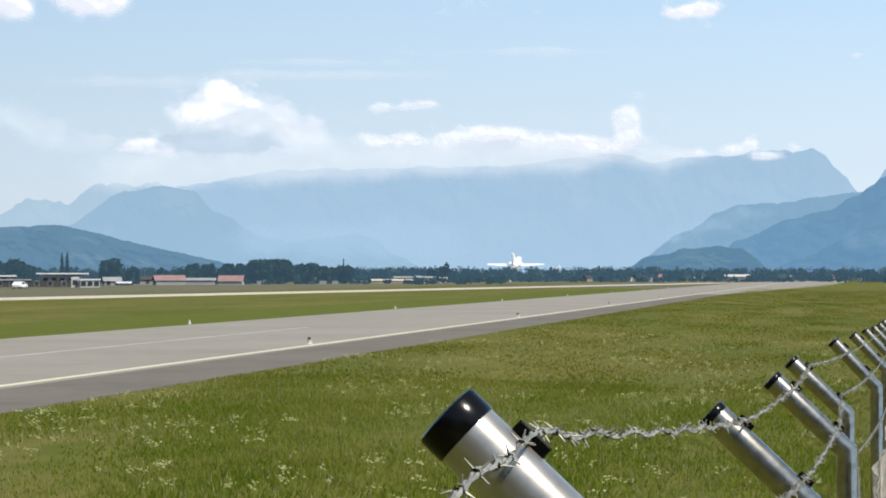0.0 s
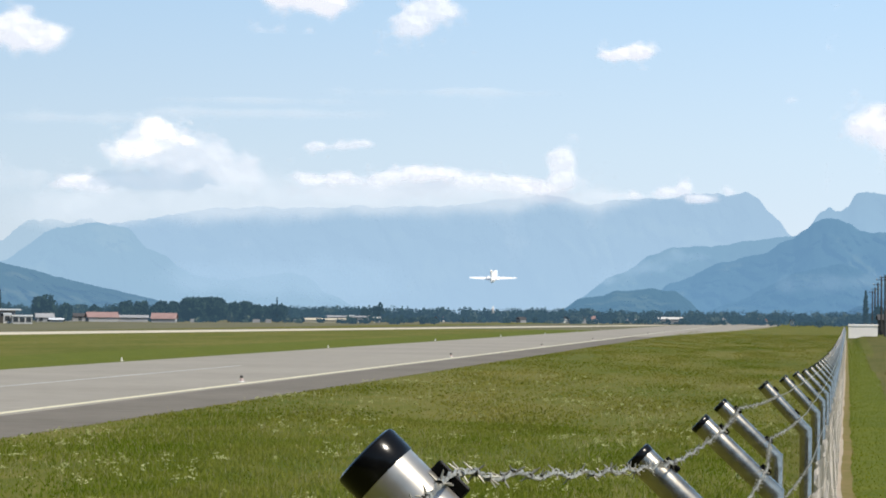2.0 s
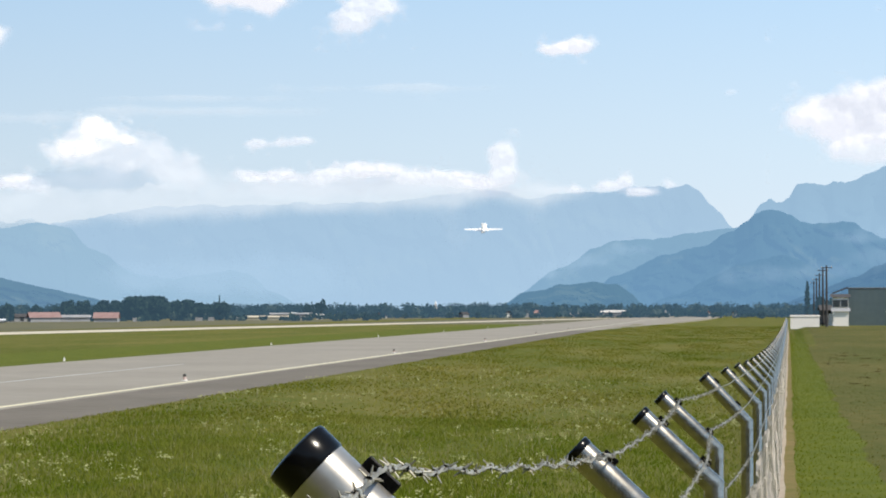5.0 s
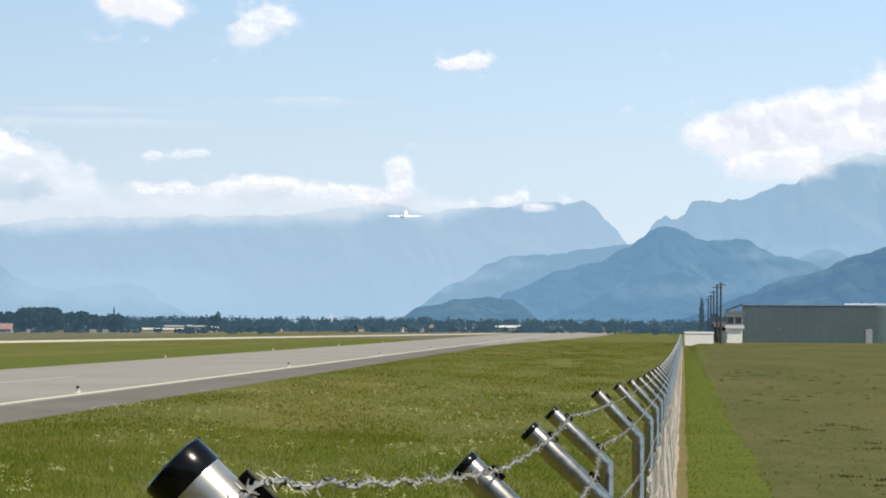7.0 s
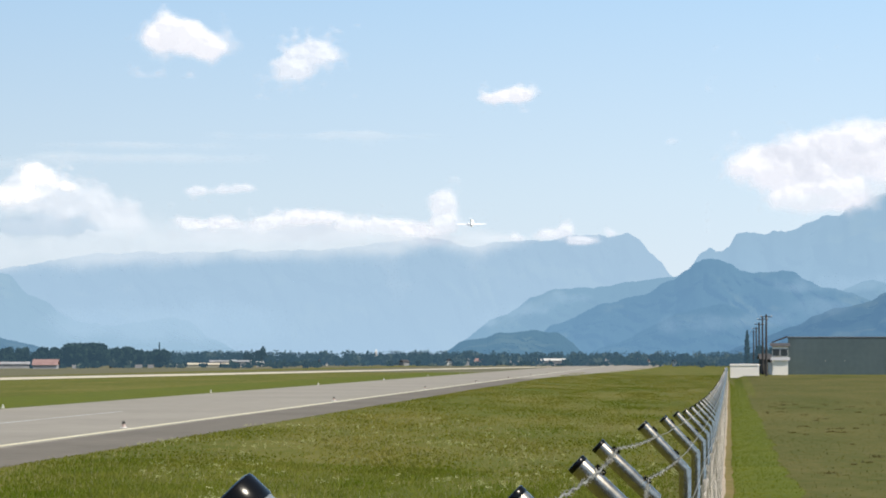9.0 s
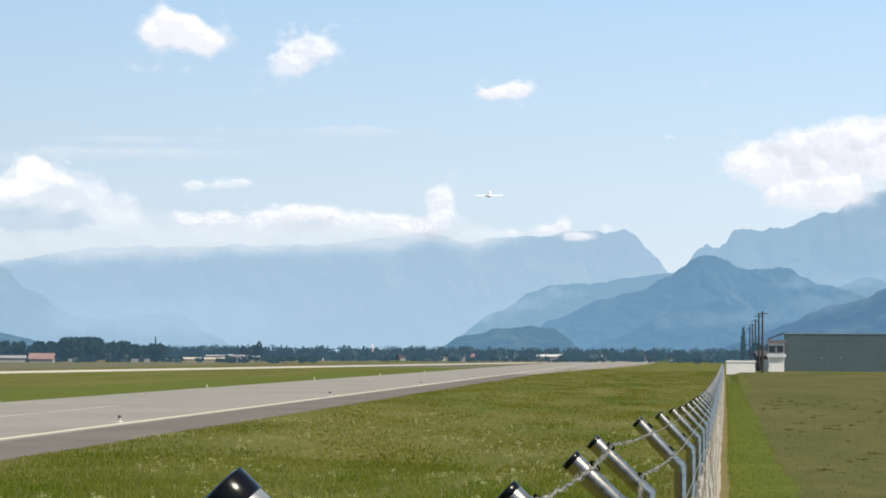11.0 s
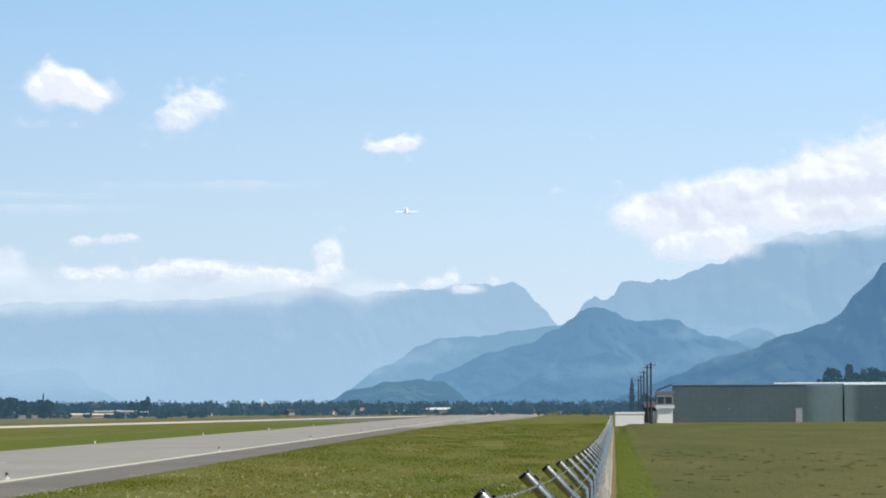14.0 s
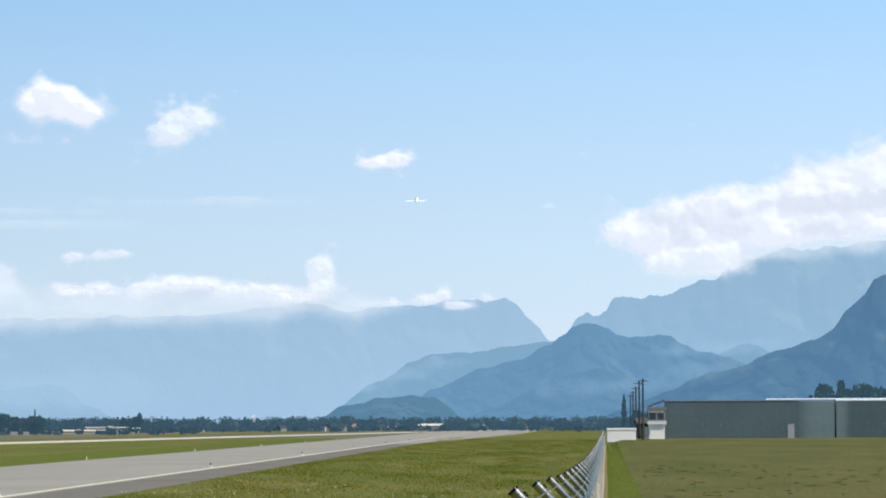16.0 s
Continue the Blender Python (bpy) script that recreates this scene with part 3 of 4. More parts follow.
def aircraft():
    root = empty("jet_aircraft", pose(-101.8, 944.5, 6.5), "white twin-engined business jet climbing after take-off", "aircraft")
    rings = []
    for y, r, z in ((8.4, 0.06, -0.25), (7.9, 0.42, -0.2), (6.8, 0.78, -0.08), (5.2, 0.98, 0), (0, 1.0, 0), (-3.5, 0.98, 0.02), (-6.2, 0.7, 0.22), (-8.0, 0.34, 0.45), (-8.9, 0.12, 0.55)):
        rings.append([(r * math.cos(a * math.pi / 10), y, z + r * math.sin(a * math.pi / 10)) for a in range(20)])
    part("fuselage", loft(bmesh.new(), rings), PLANE_WHITE, root, smooth=True)
    for s in (1, -1):
        part("wing", airfoil((0.5 * s, 2.2, -0.62), (8.0 * s, -0.9, 0.05), 3.8, 1.5, 0.11), PLANE_WHITE, root)
        part("tailplane", airfoil((0.15 * s, -6.5, 1.1), (3.1 * s, -7.9, 1.3), 1.7, 0.85, 0.05), PLANE_WHITE, root)
        e = [[(1.55 * s + r * math.cos(a * math.pi / 8), y, 0.45 + r * math.sin(a * math.pi / 8)) for a in range(16)]
             for y, r in ((-2.3, 0.44), (-2.6, 0.52), (-3.6, 0.55), (-4.9, 0.46), (-5.3, 0.34))]
        eng = part("engine", loft(bmesh.new(), e), PLANE_WHITE, root, smooth=True)
        part("exhaust", loft(bmesh.new(), [[(1.55 * s + r * math.cos(a * math.pi / 8), y, 0.45 + r * math.sin(a * math.pi / 8)) for a in range(16)] for y, r in ((-5.28, 0.31), (-5.5, 0.25))]), PLANE_WHITE, eng)
        part("pylon", boxed(min(0.7 * s, 1.2 * s), -4.4, 0.36, max(0.7 * s, 1.2 * s), -2.8, 0.5), PLANE_WHITE, root)
    part("fin", airfoil((0, -4.4, 0.55), (0, -7.6, 4.4), 3.3, 2.2, 0.22, True), PLANE_WHITE, root)
    for o in root.children_recursive:
        o.data.transform(Matrix.Scale(1.13, 4))
    return root


jet = aircraft()


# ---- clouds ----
# emission paints most of a cloud's brightness, the sun adds a little
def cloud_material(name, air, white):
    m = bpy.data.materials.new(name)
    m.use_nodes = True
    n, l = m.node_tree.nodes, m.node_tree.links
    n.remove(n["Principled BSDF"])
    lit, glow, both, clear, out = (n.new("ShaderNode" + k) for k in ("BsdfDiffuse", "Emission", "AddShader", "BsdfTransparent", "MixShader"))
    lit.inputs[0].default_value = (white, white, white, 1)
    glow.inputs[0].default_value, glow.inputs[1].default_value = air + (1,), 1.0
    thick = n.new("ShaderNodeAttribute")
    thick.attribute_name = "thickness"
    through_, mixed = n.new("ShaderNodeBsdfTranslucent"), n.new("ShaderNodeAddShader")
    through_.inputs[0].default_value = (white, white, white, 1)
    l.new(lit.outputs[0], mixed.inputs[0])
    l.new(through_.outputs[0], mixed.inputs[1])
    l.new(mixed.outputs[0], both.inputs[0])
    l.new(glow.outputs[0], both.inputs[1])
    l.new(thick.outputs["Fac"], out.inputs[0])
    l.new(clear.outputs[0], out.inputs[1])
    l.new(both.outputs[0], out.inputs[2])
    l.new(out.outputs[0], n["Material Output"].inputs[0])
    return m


# tones of one vapour: sunlit and shaded parts are painted as separate sheets
CLOUD = cloud_material("glowing_vapour", srgb(228, 229, 237), 0.125)
VEIL = cloud_material("thin_vapour", srgb(220, 231, 242), 0.05)
GREY_SHADE = cloud_material("painted_shade_grey", srgb(214, 221, 236), 0.02)
CREST = cloud_material("painted_sun_vapour", srgb(244, 244, 246), 0.12)
HAZE_SHEET = cloud_material("haze_sheet", srgb(172, 204, 231), 0.01)
SHADE = cloud_material("painted_shade_blue", srgb(176, 201, 224), 0.02)


def cloud(az, el, lobes, label, seed, dense=1.0, grain=1.0, cut=0.20, dist=4300, step=0.022, mat=None, swell=1.13, heave=34, bulge=60):
    """A heap of vapour: lobes (across, up, half width, half height, weight) in degrees round (az, el), frayed by noise."""
    lobes = [(a, b_, rx * swell, ry * swell, k) for a, b_, rx, ry, k in lobes]
    x0, x1 = min(l[0] - 1.7 * l[2] for l in lobes), max(l[0] + 1.7 * l[2] for l in lobes)
    y0, y1 = min(l[1] - 1.7 * l[3] for l in lobes), max(l[1] + 1.7 * l[3] for l in lobes)
    us, vs = np.arange(x0, x1, step), np.arange(y0, y1, step)
    n, m = len(us), len(vs)
    D, Z, P = np.zeros((m, n)), np.zeros((m, n)), np.zeros((m, n, 3))
    unit = dist * radians(1)
    for j, v in enumerate(vs):
        for i, u in enumerate(us):
            q = Vector((u * 2.1 / grain, v * 2.6 / grain, seed * 5.7))
            w = noise.fractal(q * 1.0, 1.2, 2.1, 6)
            puff = noise.turbulence(q * 1.6, 4, False) - 0.5
            body = 1.0
            for a, b, rx, ry, k in lobes:
                du, dv = (u - a + 0.05 * grain * w) / rx, (v - b) / (ry * (0.75 if v < b else 1.0))
                body *= 1 - k * math.exp(-(du * du + dv * dv) * 1.5)
            d = (1 - body) + 0.26 * w - 0.10 * puff - cut
            D[j, i] = d
            soft = noise.fractal(q * 0.7, 1.2, 2.0, 3)
            d = (1 - body) + 0.30 * noise.fractal(q, 1.2, 2.1, 3) - cut
            Z[j, i] = (bulge * math.sqrt(max(0, d)) + heave * soft * min(1.0, max(0.0, d) * 2)) * min(1.0, 0.35 + (y1 - y0) / 3)
    for j, v in enumerate(vs):
        for i, u in enumerate(us):
            p = at_angle(az + u, dist - Z[j, i] * grain)
            P[j, i] = (p.x, p.y, EYE + unit * (el + v))
    T = dense * smooth01(0.0, 0.60 if mat else 0.52, D)
    idx = np.arange(m - 1)[:, None] * n + np.arange(n - 1)[None]
    F = np.stack([idx, idx + 1, idx + n + 1, idx + n], -1)
    keep = np.maximum.reduce([D[:-1, :-1], D[1:, :-1], D[:-1, 1:], D[1:, 1:]]) > 0.0
    F = F[keep]
    used, back = np.unique(F, return_inverse=True)
    ob = tris("cloud", P.reshape(-1, 3)[used], back.reshape(F.shape), mat or CLOUD, smooth=True)
    a = ob.data.attributes.new("thickness", "FLOAT", "POINT")
    a.data.foreach_set("value", T.ravel()[used].astype(np.float32))
    return tagged(ob, label, "cloud", "clouds in the sky")


cloud(-11.45, 2.85, [(-0.2, 0.35, 0.7, 0.4, 0.8), (-0.85, 0.2, 0.5, 0.35, 0.75), (0.3, 0.1, 0.9, 0.42, 0.7), (1.1, -0.1, 0.7, 0.4, 0.6), (-0.2, -0.3, 1.2, 0.35, 0.5), (1.4, -0.4, 0.5, 0.3, 0.45)], "tall hazy cumulus with a blue-grey base", 1, 0.52, 0.7)
cloud(-11.75, 3.42, [(-0.12, 0.08, 0.30, 0.2, 1.0), (0.16, -0.02, 0.22, 0.16, 0.9), (0.52, -0.16, 0.2, 0.09, 1.0), (-0.6, -0.35, 0.4, 0.22, 0.7), (-0.1, -0.3, 0.4, 0.2, 0.55)], "bright sheet painted as the tall cumulus's sunlit crest", 31, 1.0, 0.5, 0.12, dist=4200, mat=CREST)
cloud(-13.2, 2.42, [(0, 0.02, 0.42, 0.2, 0.9), (0.3, -0.05, 0.3, 0.18, 0.8), (-0.4, 0.0, 0.35, 0.15, 0.5)], "small white cumulus puff", 2, 0.85, 0.8)
cloud(-8.35, 3.22, [(-0.42, -0.02, 0.25, 0.12, 0.9), (0.1, 0.0, 0.35, 0.10, 0.7), (0.48, 0.05, 0.22, 0.11, 0.9)], "thin flat pair of white cloud tufts", 3, 0.6, 0.6)
cloud(-6.9, 2.44, [(-2.0, 0.12, 0.34, 0.16, 0.9), (-1.35, 0.12, 0.36, 0.18, 0.9), (-0.6, 0.12, 0.4, 0.2, 0.9), (0.0, 0.26, 0.42, 0.2, 1.0), (0.5, 0.26, 0.45, 0.16, 0.95), (1.15, 0.10, 0.5, 0.2, 0.85), (1.75, 0.06, 0.5, 0.2, 0.9), (2.3, 0.0, 0.4, 0.2, 0.9)], "long bank of white cumulus along the massif", 4, 0.85, 0.5, 0.2)
cloud(-6.7, 2.32, [(-1.9, 0.02, 0.8, 0.22, 0.7), (-0.6, 0.05, 0.9, 0.26, 0.8), (0.6, 0.08, 0.9, 0.26, 0.8), (1.8, 0.05, 0.8, 0.24, 0.75), (2.6, -0.05, 0.6, 0.2, 0.6)], "soft lilac-grey sheet painted as shade under the cloud bank", 32, 0.55, 0.8, 0.2, dist=4330, mat=GREY_SHADE)
cloud(-4.05, 2.78, [(0.0, 0.16, 0.26, 0.3, 1.0), (0.02, -0.22, 0.3, 0.28, 0.8), (-0.2, -0.3, 0.3, 0.2, 0.6)], "rounded cumulus tower above the massif", 5, 0.7, 0.8, 0.12)
cloud(-2.84, 5.02, [(0.2, 0.03, 0.32, 0.17, 1.0), (-0.2, -0.02, 0.35, 0.13, 0.8)], "small bright flat white cloud", 6, 1.0, 0.6, 0.10)
cloud(-1.75, 2.36, [(-0.3, 0.02, 0.3, 0.14, 0.8), (0.05, 0.1, 0.2, 0.2, 0.8), (0.35, -0.1, 0.35, 0.11, 0.9), (0.9, 0.05, 0.3, 0.12, 0.45), (-1.1, -0.05, 0.6, 0.12, 0.5)], "torn cloud wisps at the summit", 7, 0.7, 0.55)
cloud(-8.98, 6.01, [(-0.38, 0.10, 0.45, 0.40, 1.0), (0.05, 0.02, 0.5, 0.38, 1.0), (0.44, -0.10, 0.38, 0.28, 0.95)], "white cumulus puff with a flat base", 8, 1.0, 0.9, 0.12, swell=1.05)
cloud(-6.66, 5.72, [(0.05, 0.12, 0.32, 0.28, 1.0), (-0.24, -0.18, 0.38, 0.28, 0.85), (0.4, 0.1, 0.3, 0.16, 0.55)], "soft ragged white cloud puff", 9, 0.75, 0.6, 0.10, swell=1.22)
cloud(-14.3, 5.2, [(-0.25, 0.1, 0.5, 0.45, 1.0), (0.3, -0.05, 0.5, 0.35, 1.0)], "white cumulus puff in pale sky", 10, 0.9, 0.9)
cloud(-15.95, 5.1, [(0.0, 0.1, 0.5, 0.4, 1.0), (0.35, -0.1, 0.3, 0.25, 0.8)], "white cumulus puff in pale sky", 11, 0.9, 0.9)
cloud(5.0, 3.62, [(-2.95, 0.05, 0.5, 0.4, 0.8), (-2.3, -0.55, 0.6, 0.35, 0.9), (-1.5, -0.6, 0.7, 0.3, 0.8), (-2.5, 0.05, 0.8, 0.5, 0.9), (-1.7, 0.35, 0.8, 0.42, 1.0), (-0.7, 0.30, 0.9, 0.55, 1.0), (0.4, 0.75, 0.9, 0.55, 1.0), (1.6, 0.9, 1.0, 0.7, 1.0), (-1.8, -0.35, 0.9, 0.4, 0.85),
       (-0.2, -0.02, 1.2, 0.42, 0.95), (1.2, 0.2, 1.2, 0.55, 1.0), (2.6, 0.7, 1.2, 0.9, 1.0), (-2.6, -0.45, 0.4, 0.25, 0.5)], "great white cumulus bank over the mountain range", 12, 1.0, 0.9, 0.20, 4050, 0.03, heave=16, bulge=34)
# shade within the bank, painted by grey sheets hung before it
cloud(5.2, 4.05, [(-1.2, -0.05, 0.6, 0.22, 0.7), (0.0, 0.06, 0.8, 0.28, 0.85), (1.0, 0.1, 0.8, 0.26, 0.9), (1.8, 0.2, 0.7, 0.26, 0.8), (0.3, -0.4, 0.9, 0.25, 0.7)], "grey sheet painted as shade on the cumulus bank", 20, 0.5, 0.75, 0.24, dist=3960, mat=GREY_SHADE)
cloud(2.75, 3.75, [(-0.4, 0.1, 0.5, 0.3, 0.75), (0.3, 0.06, 0.6, 0.3, 0.85), (0.3, -0.3, 0.7, 0.22, 0.75), (1.2, -0.1, 0.5, 0.25, 0.6)], "grey sheet painted as shade on the cumulus bank", 21, 0.5, 0.75, 0.24, dist=3960, mat=GREY_SHADE)
cloud(-15.7, 2.75, [(-0.4, 0.2, 0.7, 0.5, 0.6), (0.5, 0.0, 0.7, 0.4, 0.5), (1.3, -0.3, 0.9, 0.35, 0.45)], "faint hazy cloud heap", 13, 0.55, mat=VEIL)
# shade under the cumulus, painted by a blue-grey sheet before it
cloud(-11.85, 2.48, [(-0.6, 0.0, 0.6, 0.2, 0.9), (0.1, 0.05, 0.8, 0.24, 1.0), (0.75, -0.02, 0.55, 0.18, 0.8)], "blue-grey sheet painted as shade under the cumulus", 17, 0.52, 0.9, 0.12, dist=4190, mat=SHADE)
cloud(0.35, 4.16, [(0, 0, 0.16, 0.08, 0.75)], "tiny faint white cloud tuft", 14, 0.25, 0.5)
cloud(-9.6, 2.0, [(-3.6, -0.05, 1.5, 0.5, 0.75), (-1.0, 0.06, 1.8, 0.48, 0.8), (1.6, 0.12, 1.8, 0.46, 0.8), (4.0, 0.2, 1.6, 0.36, 0.75), (6.4, 0.2, 1.2, 0.26, 0.6)], "thin veil of cloud lying on the massif", 15, 0.62, 2.2, 0.15, mat=VEIL)
cloud(4.2, 3.15, [(-1.4, -0.2, 1.0, 0.22, 0.6), (0.4, 0.05, 1.4, 0.22, 0.7), (2.4, 0.2, 1.4, 0.25, 0.7)], "thin veil of cloud on the mountain range", 18, 0.6, 1.4, dist=4000, mat=VEIL)
# haze before the slopes, painted as see-through glowing sheets
cloud(-9.4, 0.55, [(-1.6, 0.1, 1.2, 0.45, 0.6), (0.2, 0.1, 1.4, 0.5, 0.8), (1.6, 0.0, 1.0, 0.45, 0.7)], "pale glowing sheet painting haze before the mountain's shoulder", 33, 0.62, 2.0, dist=3720, mat=HAZE_SHEET)
cloud(-2.5, 0.95, [(-0.7, -0.2, 0.5, 0.22, 0.6), (0.0, 0.0, 0.6, 0.2, 0.7), (0.8, 0.22, 0.6, 0.16, 0.6)], "pale glowing sheet painting haze on the wooded spur", 34, 0.34, 0.6, dist=3540, mat=HAZE_SHEET)
cloud(1.6, 0.75, [(-1.0, -0.1, 0.8, 0.3, 0.5), (0.4, 0.0, 0.9, 0.26, 0.6), (1.6, 0.25, 0.7, 0.26, 0.6)], "pale glowing sheet painting haze at the foot of the ridge", 35, 0.20, 1.0, dist=3300, mat=HAZE_SHEET)
cloud(3.4, 1.35, [(-0.8, 0.0, 0.6, 0.2, 0.6), (0.2, 0.05, 0.7, 0.22, 0.6), (1.1, 0.1, 0.5, 0.2, 0.5)], "pale glowing sheet painting haze in the saddle behind the ridge", 36, 0.30, 0.8, dist=3440, mat=HAZE_SHEET)
cloud(-7.5, 4.15, [(-2.5, -0.1, 2.2, 0.10, 0.6), (1.5, 0.1, 2.6, 0.12, 0.6)], "thin streak of high veil cloud", 16, 0.35, 1.8, mat=VEIL)
cloud(-11.0, 3.75, [(-2.0, -0.1, 2.0, 0.14, 0.6), (1.0, 0.05, 2.6, 0.14, 0.65)], "thin streak of high veil cloud", 19, 0.4, 1.8, mat=VEIL)


# ---- trees ----
def crown_points(rnd, w, h, z0, count, shape):
    pts = []
    lumps = [(rnd.uniform(-0.6, 0.6) * w / 2, rnd.uniform(-0.6, 0.6) * w / 2, z0 + h * rnd.uniform(0.15, 0.72), rnd.uniform(0.36, 0.58)) for _ in range(9)]
    while len(pts) < count:
        if shape == "poplar":
            t = rnd.random()
            r = w / 2 * math.sin(math.pi * min(1, t * 0.9 + 0.12)) ** 0.7 * rnd.uniform(0.4, 1)
            a = rnd.uniform(0, 6.283)
            pts.append((r * math.cos(a), r * math.sin(a), z0 + t * h))
        elif shape == "spruce":
            t = rnd.random() ** 1.4
            r = w / 2 * (1 - t) * (0.55 + 0.45 * abs(math.sin(t * 22))) * rnd.uniform(0.4, 1.05)
            a = rnd.uniform(0, 6.283)
            pts.append((r * math.cos(a), r * math.sin(a), z0 + t * h))
        else:
            cx, cy, cz, k = rnd.choice(lumps)
            v = Vector((rnd.gauss(0, 1), rnd.gauss(0, 1), rnd.gauss(0, 1))).normalized() * rnd.uniform(0.6, 1.0)
            pts.append((cx + v.x * k * w * 0.62, cy + v.y * k * w * 0.62, max(z0 * 0.8, min(z0 + h * 1.02, cz + v.z * k * h * 0.75))))
    return pts


def leaf_mesh(rnd, pts, size):
    V, F = [], []
    for p in pts:
        a = Vector((rnd.gauss(0, 1), rnd.gauss(0, 1), rnd.gauss(0, 1))).normalized()
        b = a.orthogonal().normalized()
        c = a.cross(b)
        s = size * rnd.uniform(0.6, 1.4)
        o = len(V)
        P = Vector(p)
        V += [P + b * s, P - b * 0.5 * s + c * 0.8 * s, P - b * 0.6 * s - c * 0.7 * s, P + a * 0.6 * s]
        F += [(o, o + 1, o + 2), (o, o + 1, o + 3), (o + 1, o + 2, o + 3)]
    return V, F


def tree(name, place, w, h, shape, label, seed, leaves=700, group=""):
    rnd = random.Random(seed)
    root = empty(name, Matrix.Translation(place), label, "tree", group)
    z0 = h * (0.06 if shape != "round" else 0.14)
    bm = tube(bmesh.new(), [(0, 0, -0.3), (0.05, 0, z0 + h * 0.3), (0, 0.05, h * 0.8)], [w * 0.05, w * 0.03, 0.03], 7)
    for _ in range(6):
        a, t = rnd.uniform(0, 6.283), rnd.uniform(0.2, 0.5)
        tube(bm, [(0, 0, h * t), (math.cos(a) * w * 0.3, math.sin(a) * w * 0.3, h * (t + 0.2))], [w * 0.02, 0.02], 5)
    part("trunk", bm, BARK, root)
    V, F = leaf_mesh(rnd, crown_points(rnd, w, h - z0, z0, leaves, shape), 0.085 * min(w, h) + 0.14)
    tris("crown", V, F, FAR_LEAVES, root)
    return root


BIG = "clump of broad trees beyond the runway"
for k, (az, d, w, h) in enumerate(((-11.35, 930, 6.0, 6.0), (-11.05, 925, 7.5, 7.0), (-10.72, 930, 8.0, 7.3), (-10.38, 925, 7.0, 6.6), (-10.08, 940, 6.5, 6.2), (-9.75, 955, 6.0, 5.6), (-9.45, 965, 5.5, 5.6))):
    tree("broadleaf_tree", at_angle(az, d), w, h, "round", "dark green broad-crowned tree in a clump", 20 + k, 2200, BIG)
tree("broadleaf_tree", at_angle(-13.88, 815), 6.2, 7.0, "round", "dark round-crowned tree beside the low buildings", 40, 800)
tree("broadleaf_tree", at_angle(-13.50, 860), 5.4, 5.6, "round", "dark green tree beside the low buildings", 41, 600)
tree("poplar_tree", at_angle(-14.81, 880), 1.1, 9.2, "poplar", "slender dark columnar poplar", 42, 500, "pair of poplars")
tree("poplar_tree", at_angle(-14.71, 880), 1.2, 9.3, "poplar", "slender dark columnar poplar", 43, 500, "pair of poplars")
tree("spruce_tree", at_angle(-9.46, 1150), 1.8, 9.0, "spruce", "single dark pointed spruce above the woods", 44, 400)
tree("broadleaf_tree", at_angle(-7.52, 1250), 5.0, 8.0, "round", "dark round tree standing above the woods", 45, 600)
tree("broadleaf_tree", at_angle(-7.75, 1260), 4.6, 6.6, "round", "dark round tree in the woods' edge", 46, 500)
tree("broadleaf_tree", at_angle(-16.1, 820), 7, 5.2, "round", "dark green broad-crowned tree", 47, 700)
tree("broadleaf_tree", at_angle(-16.6, 820), 7, 5.0, "round", "dark green broad-crowned tree", 48, 700)
for k, (az, d, w, h) in enumerate(((-15.98, 880, 7, 7.4), (-15.66, 880, 7, 7.0), (-15.35, 900, 5, 5.4), (-12.95, 950, 4.6, 5.0), (-12.6, 960, 5, 5.0), (-12.32, 950, 5.6, 6.4), (-12.05, 960, 5, 6.2), (-11.72, 960, 6, 6.2))):
    tree("broadleaf_tree", at_angle(az, d), w, h, "round", "dark green tree behind the village houses", 80 + k, 900)
tree("poplar_tree", at_angle(1.745, 640), 1.2, 8.9, "poplar", "dark columnar tree behind the white building", 49, 500)
for k, (az, w, h) in enumerate(((5.28, 2.0, 8.2), (5.50, 2.6, 8.2), (5.68, 3.6, 10.0), (5.86, 3.8, 10.8), (6.10, 3.6, 10.2), (6.36, 3.6, 9.8), (6.66, 4.0, 9.4), (6.98, 4.0, 9.2))):
    tree("spruce_tree", at_angle(az, 640, -0.5), w * 1.9, h * 1.08, "spruce" if k in (0, 3) else "round", "dark tree behind the long hall", 60 + k, 1500, "trees behind the hall")


def hedges():
    """Bushes and scrub along the far edge of the airfield."""
    rnd = random.Random(8)
    V, F = [], []
    for k in range(170):
        az = rnd.uniform(-17.5, 1.2)
        d = rnd.uniform(880, 1150) if az < -6 else rnd.uniform(1150, 1450)
        base = at_angle(az, d)
        h = rnd.uniform(0.8, 2.6)
        v, f = leaf_mesh(rnd, crown_points(rnd, rnd.uniform(2, 6), h, 0.1, 40, "round"), 0.6)
        o = len(V)
        V += [(p[0] + base.x, p[1] + base.y, p[2]) for p in v]
        F += [tuple(i + o for i in t) for t in f]
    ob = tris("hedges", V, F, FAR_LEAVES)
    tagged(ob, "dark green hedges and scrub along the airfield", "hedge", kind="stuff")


hedges()


def shade_trees():
    """A hedge added out of view behind the eye: darkens reflections and sky fill."""
    rnd = random.Random(77)
    V, F = [], []
    for k in range(26):
        x, y, h = -60 + 4.4 * k, -13 + rnd.uniform(-1.5, 1.5), rnd.uniform(6.5, 9.5)
        v, f = leaf_mesh(rnd, crown_points(rnd, 7, h, 0.3, 320, "round"), 0.75)
        o = len(V)
        z = float(ground_z(x, y))
        V += [(p[0] + x, p[1] + y, p[2] + z) for p in v]
        F += [tuple(i + o for i in t) for t in f]
    tagged(tris("unseen_hedge", V, F, LEAVES), "unseen dark green hedge added to darken reflections in the posts", "hedge", kind="stuff")


shade_trees()


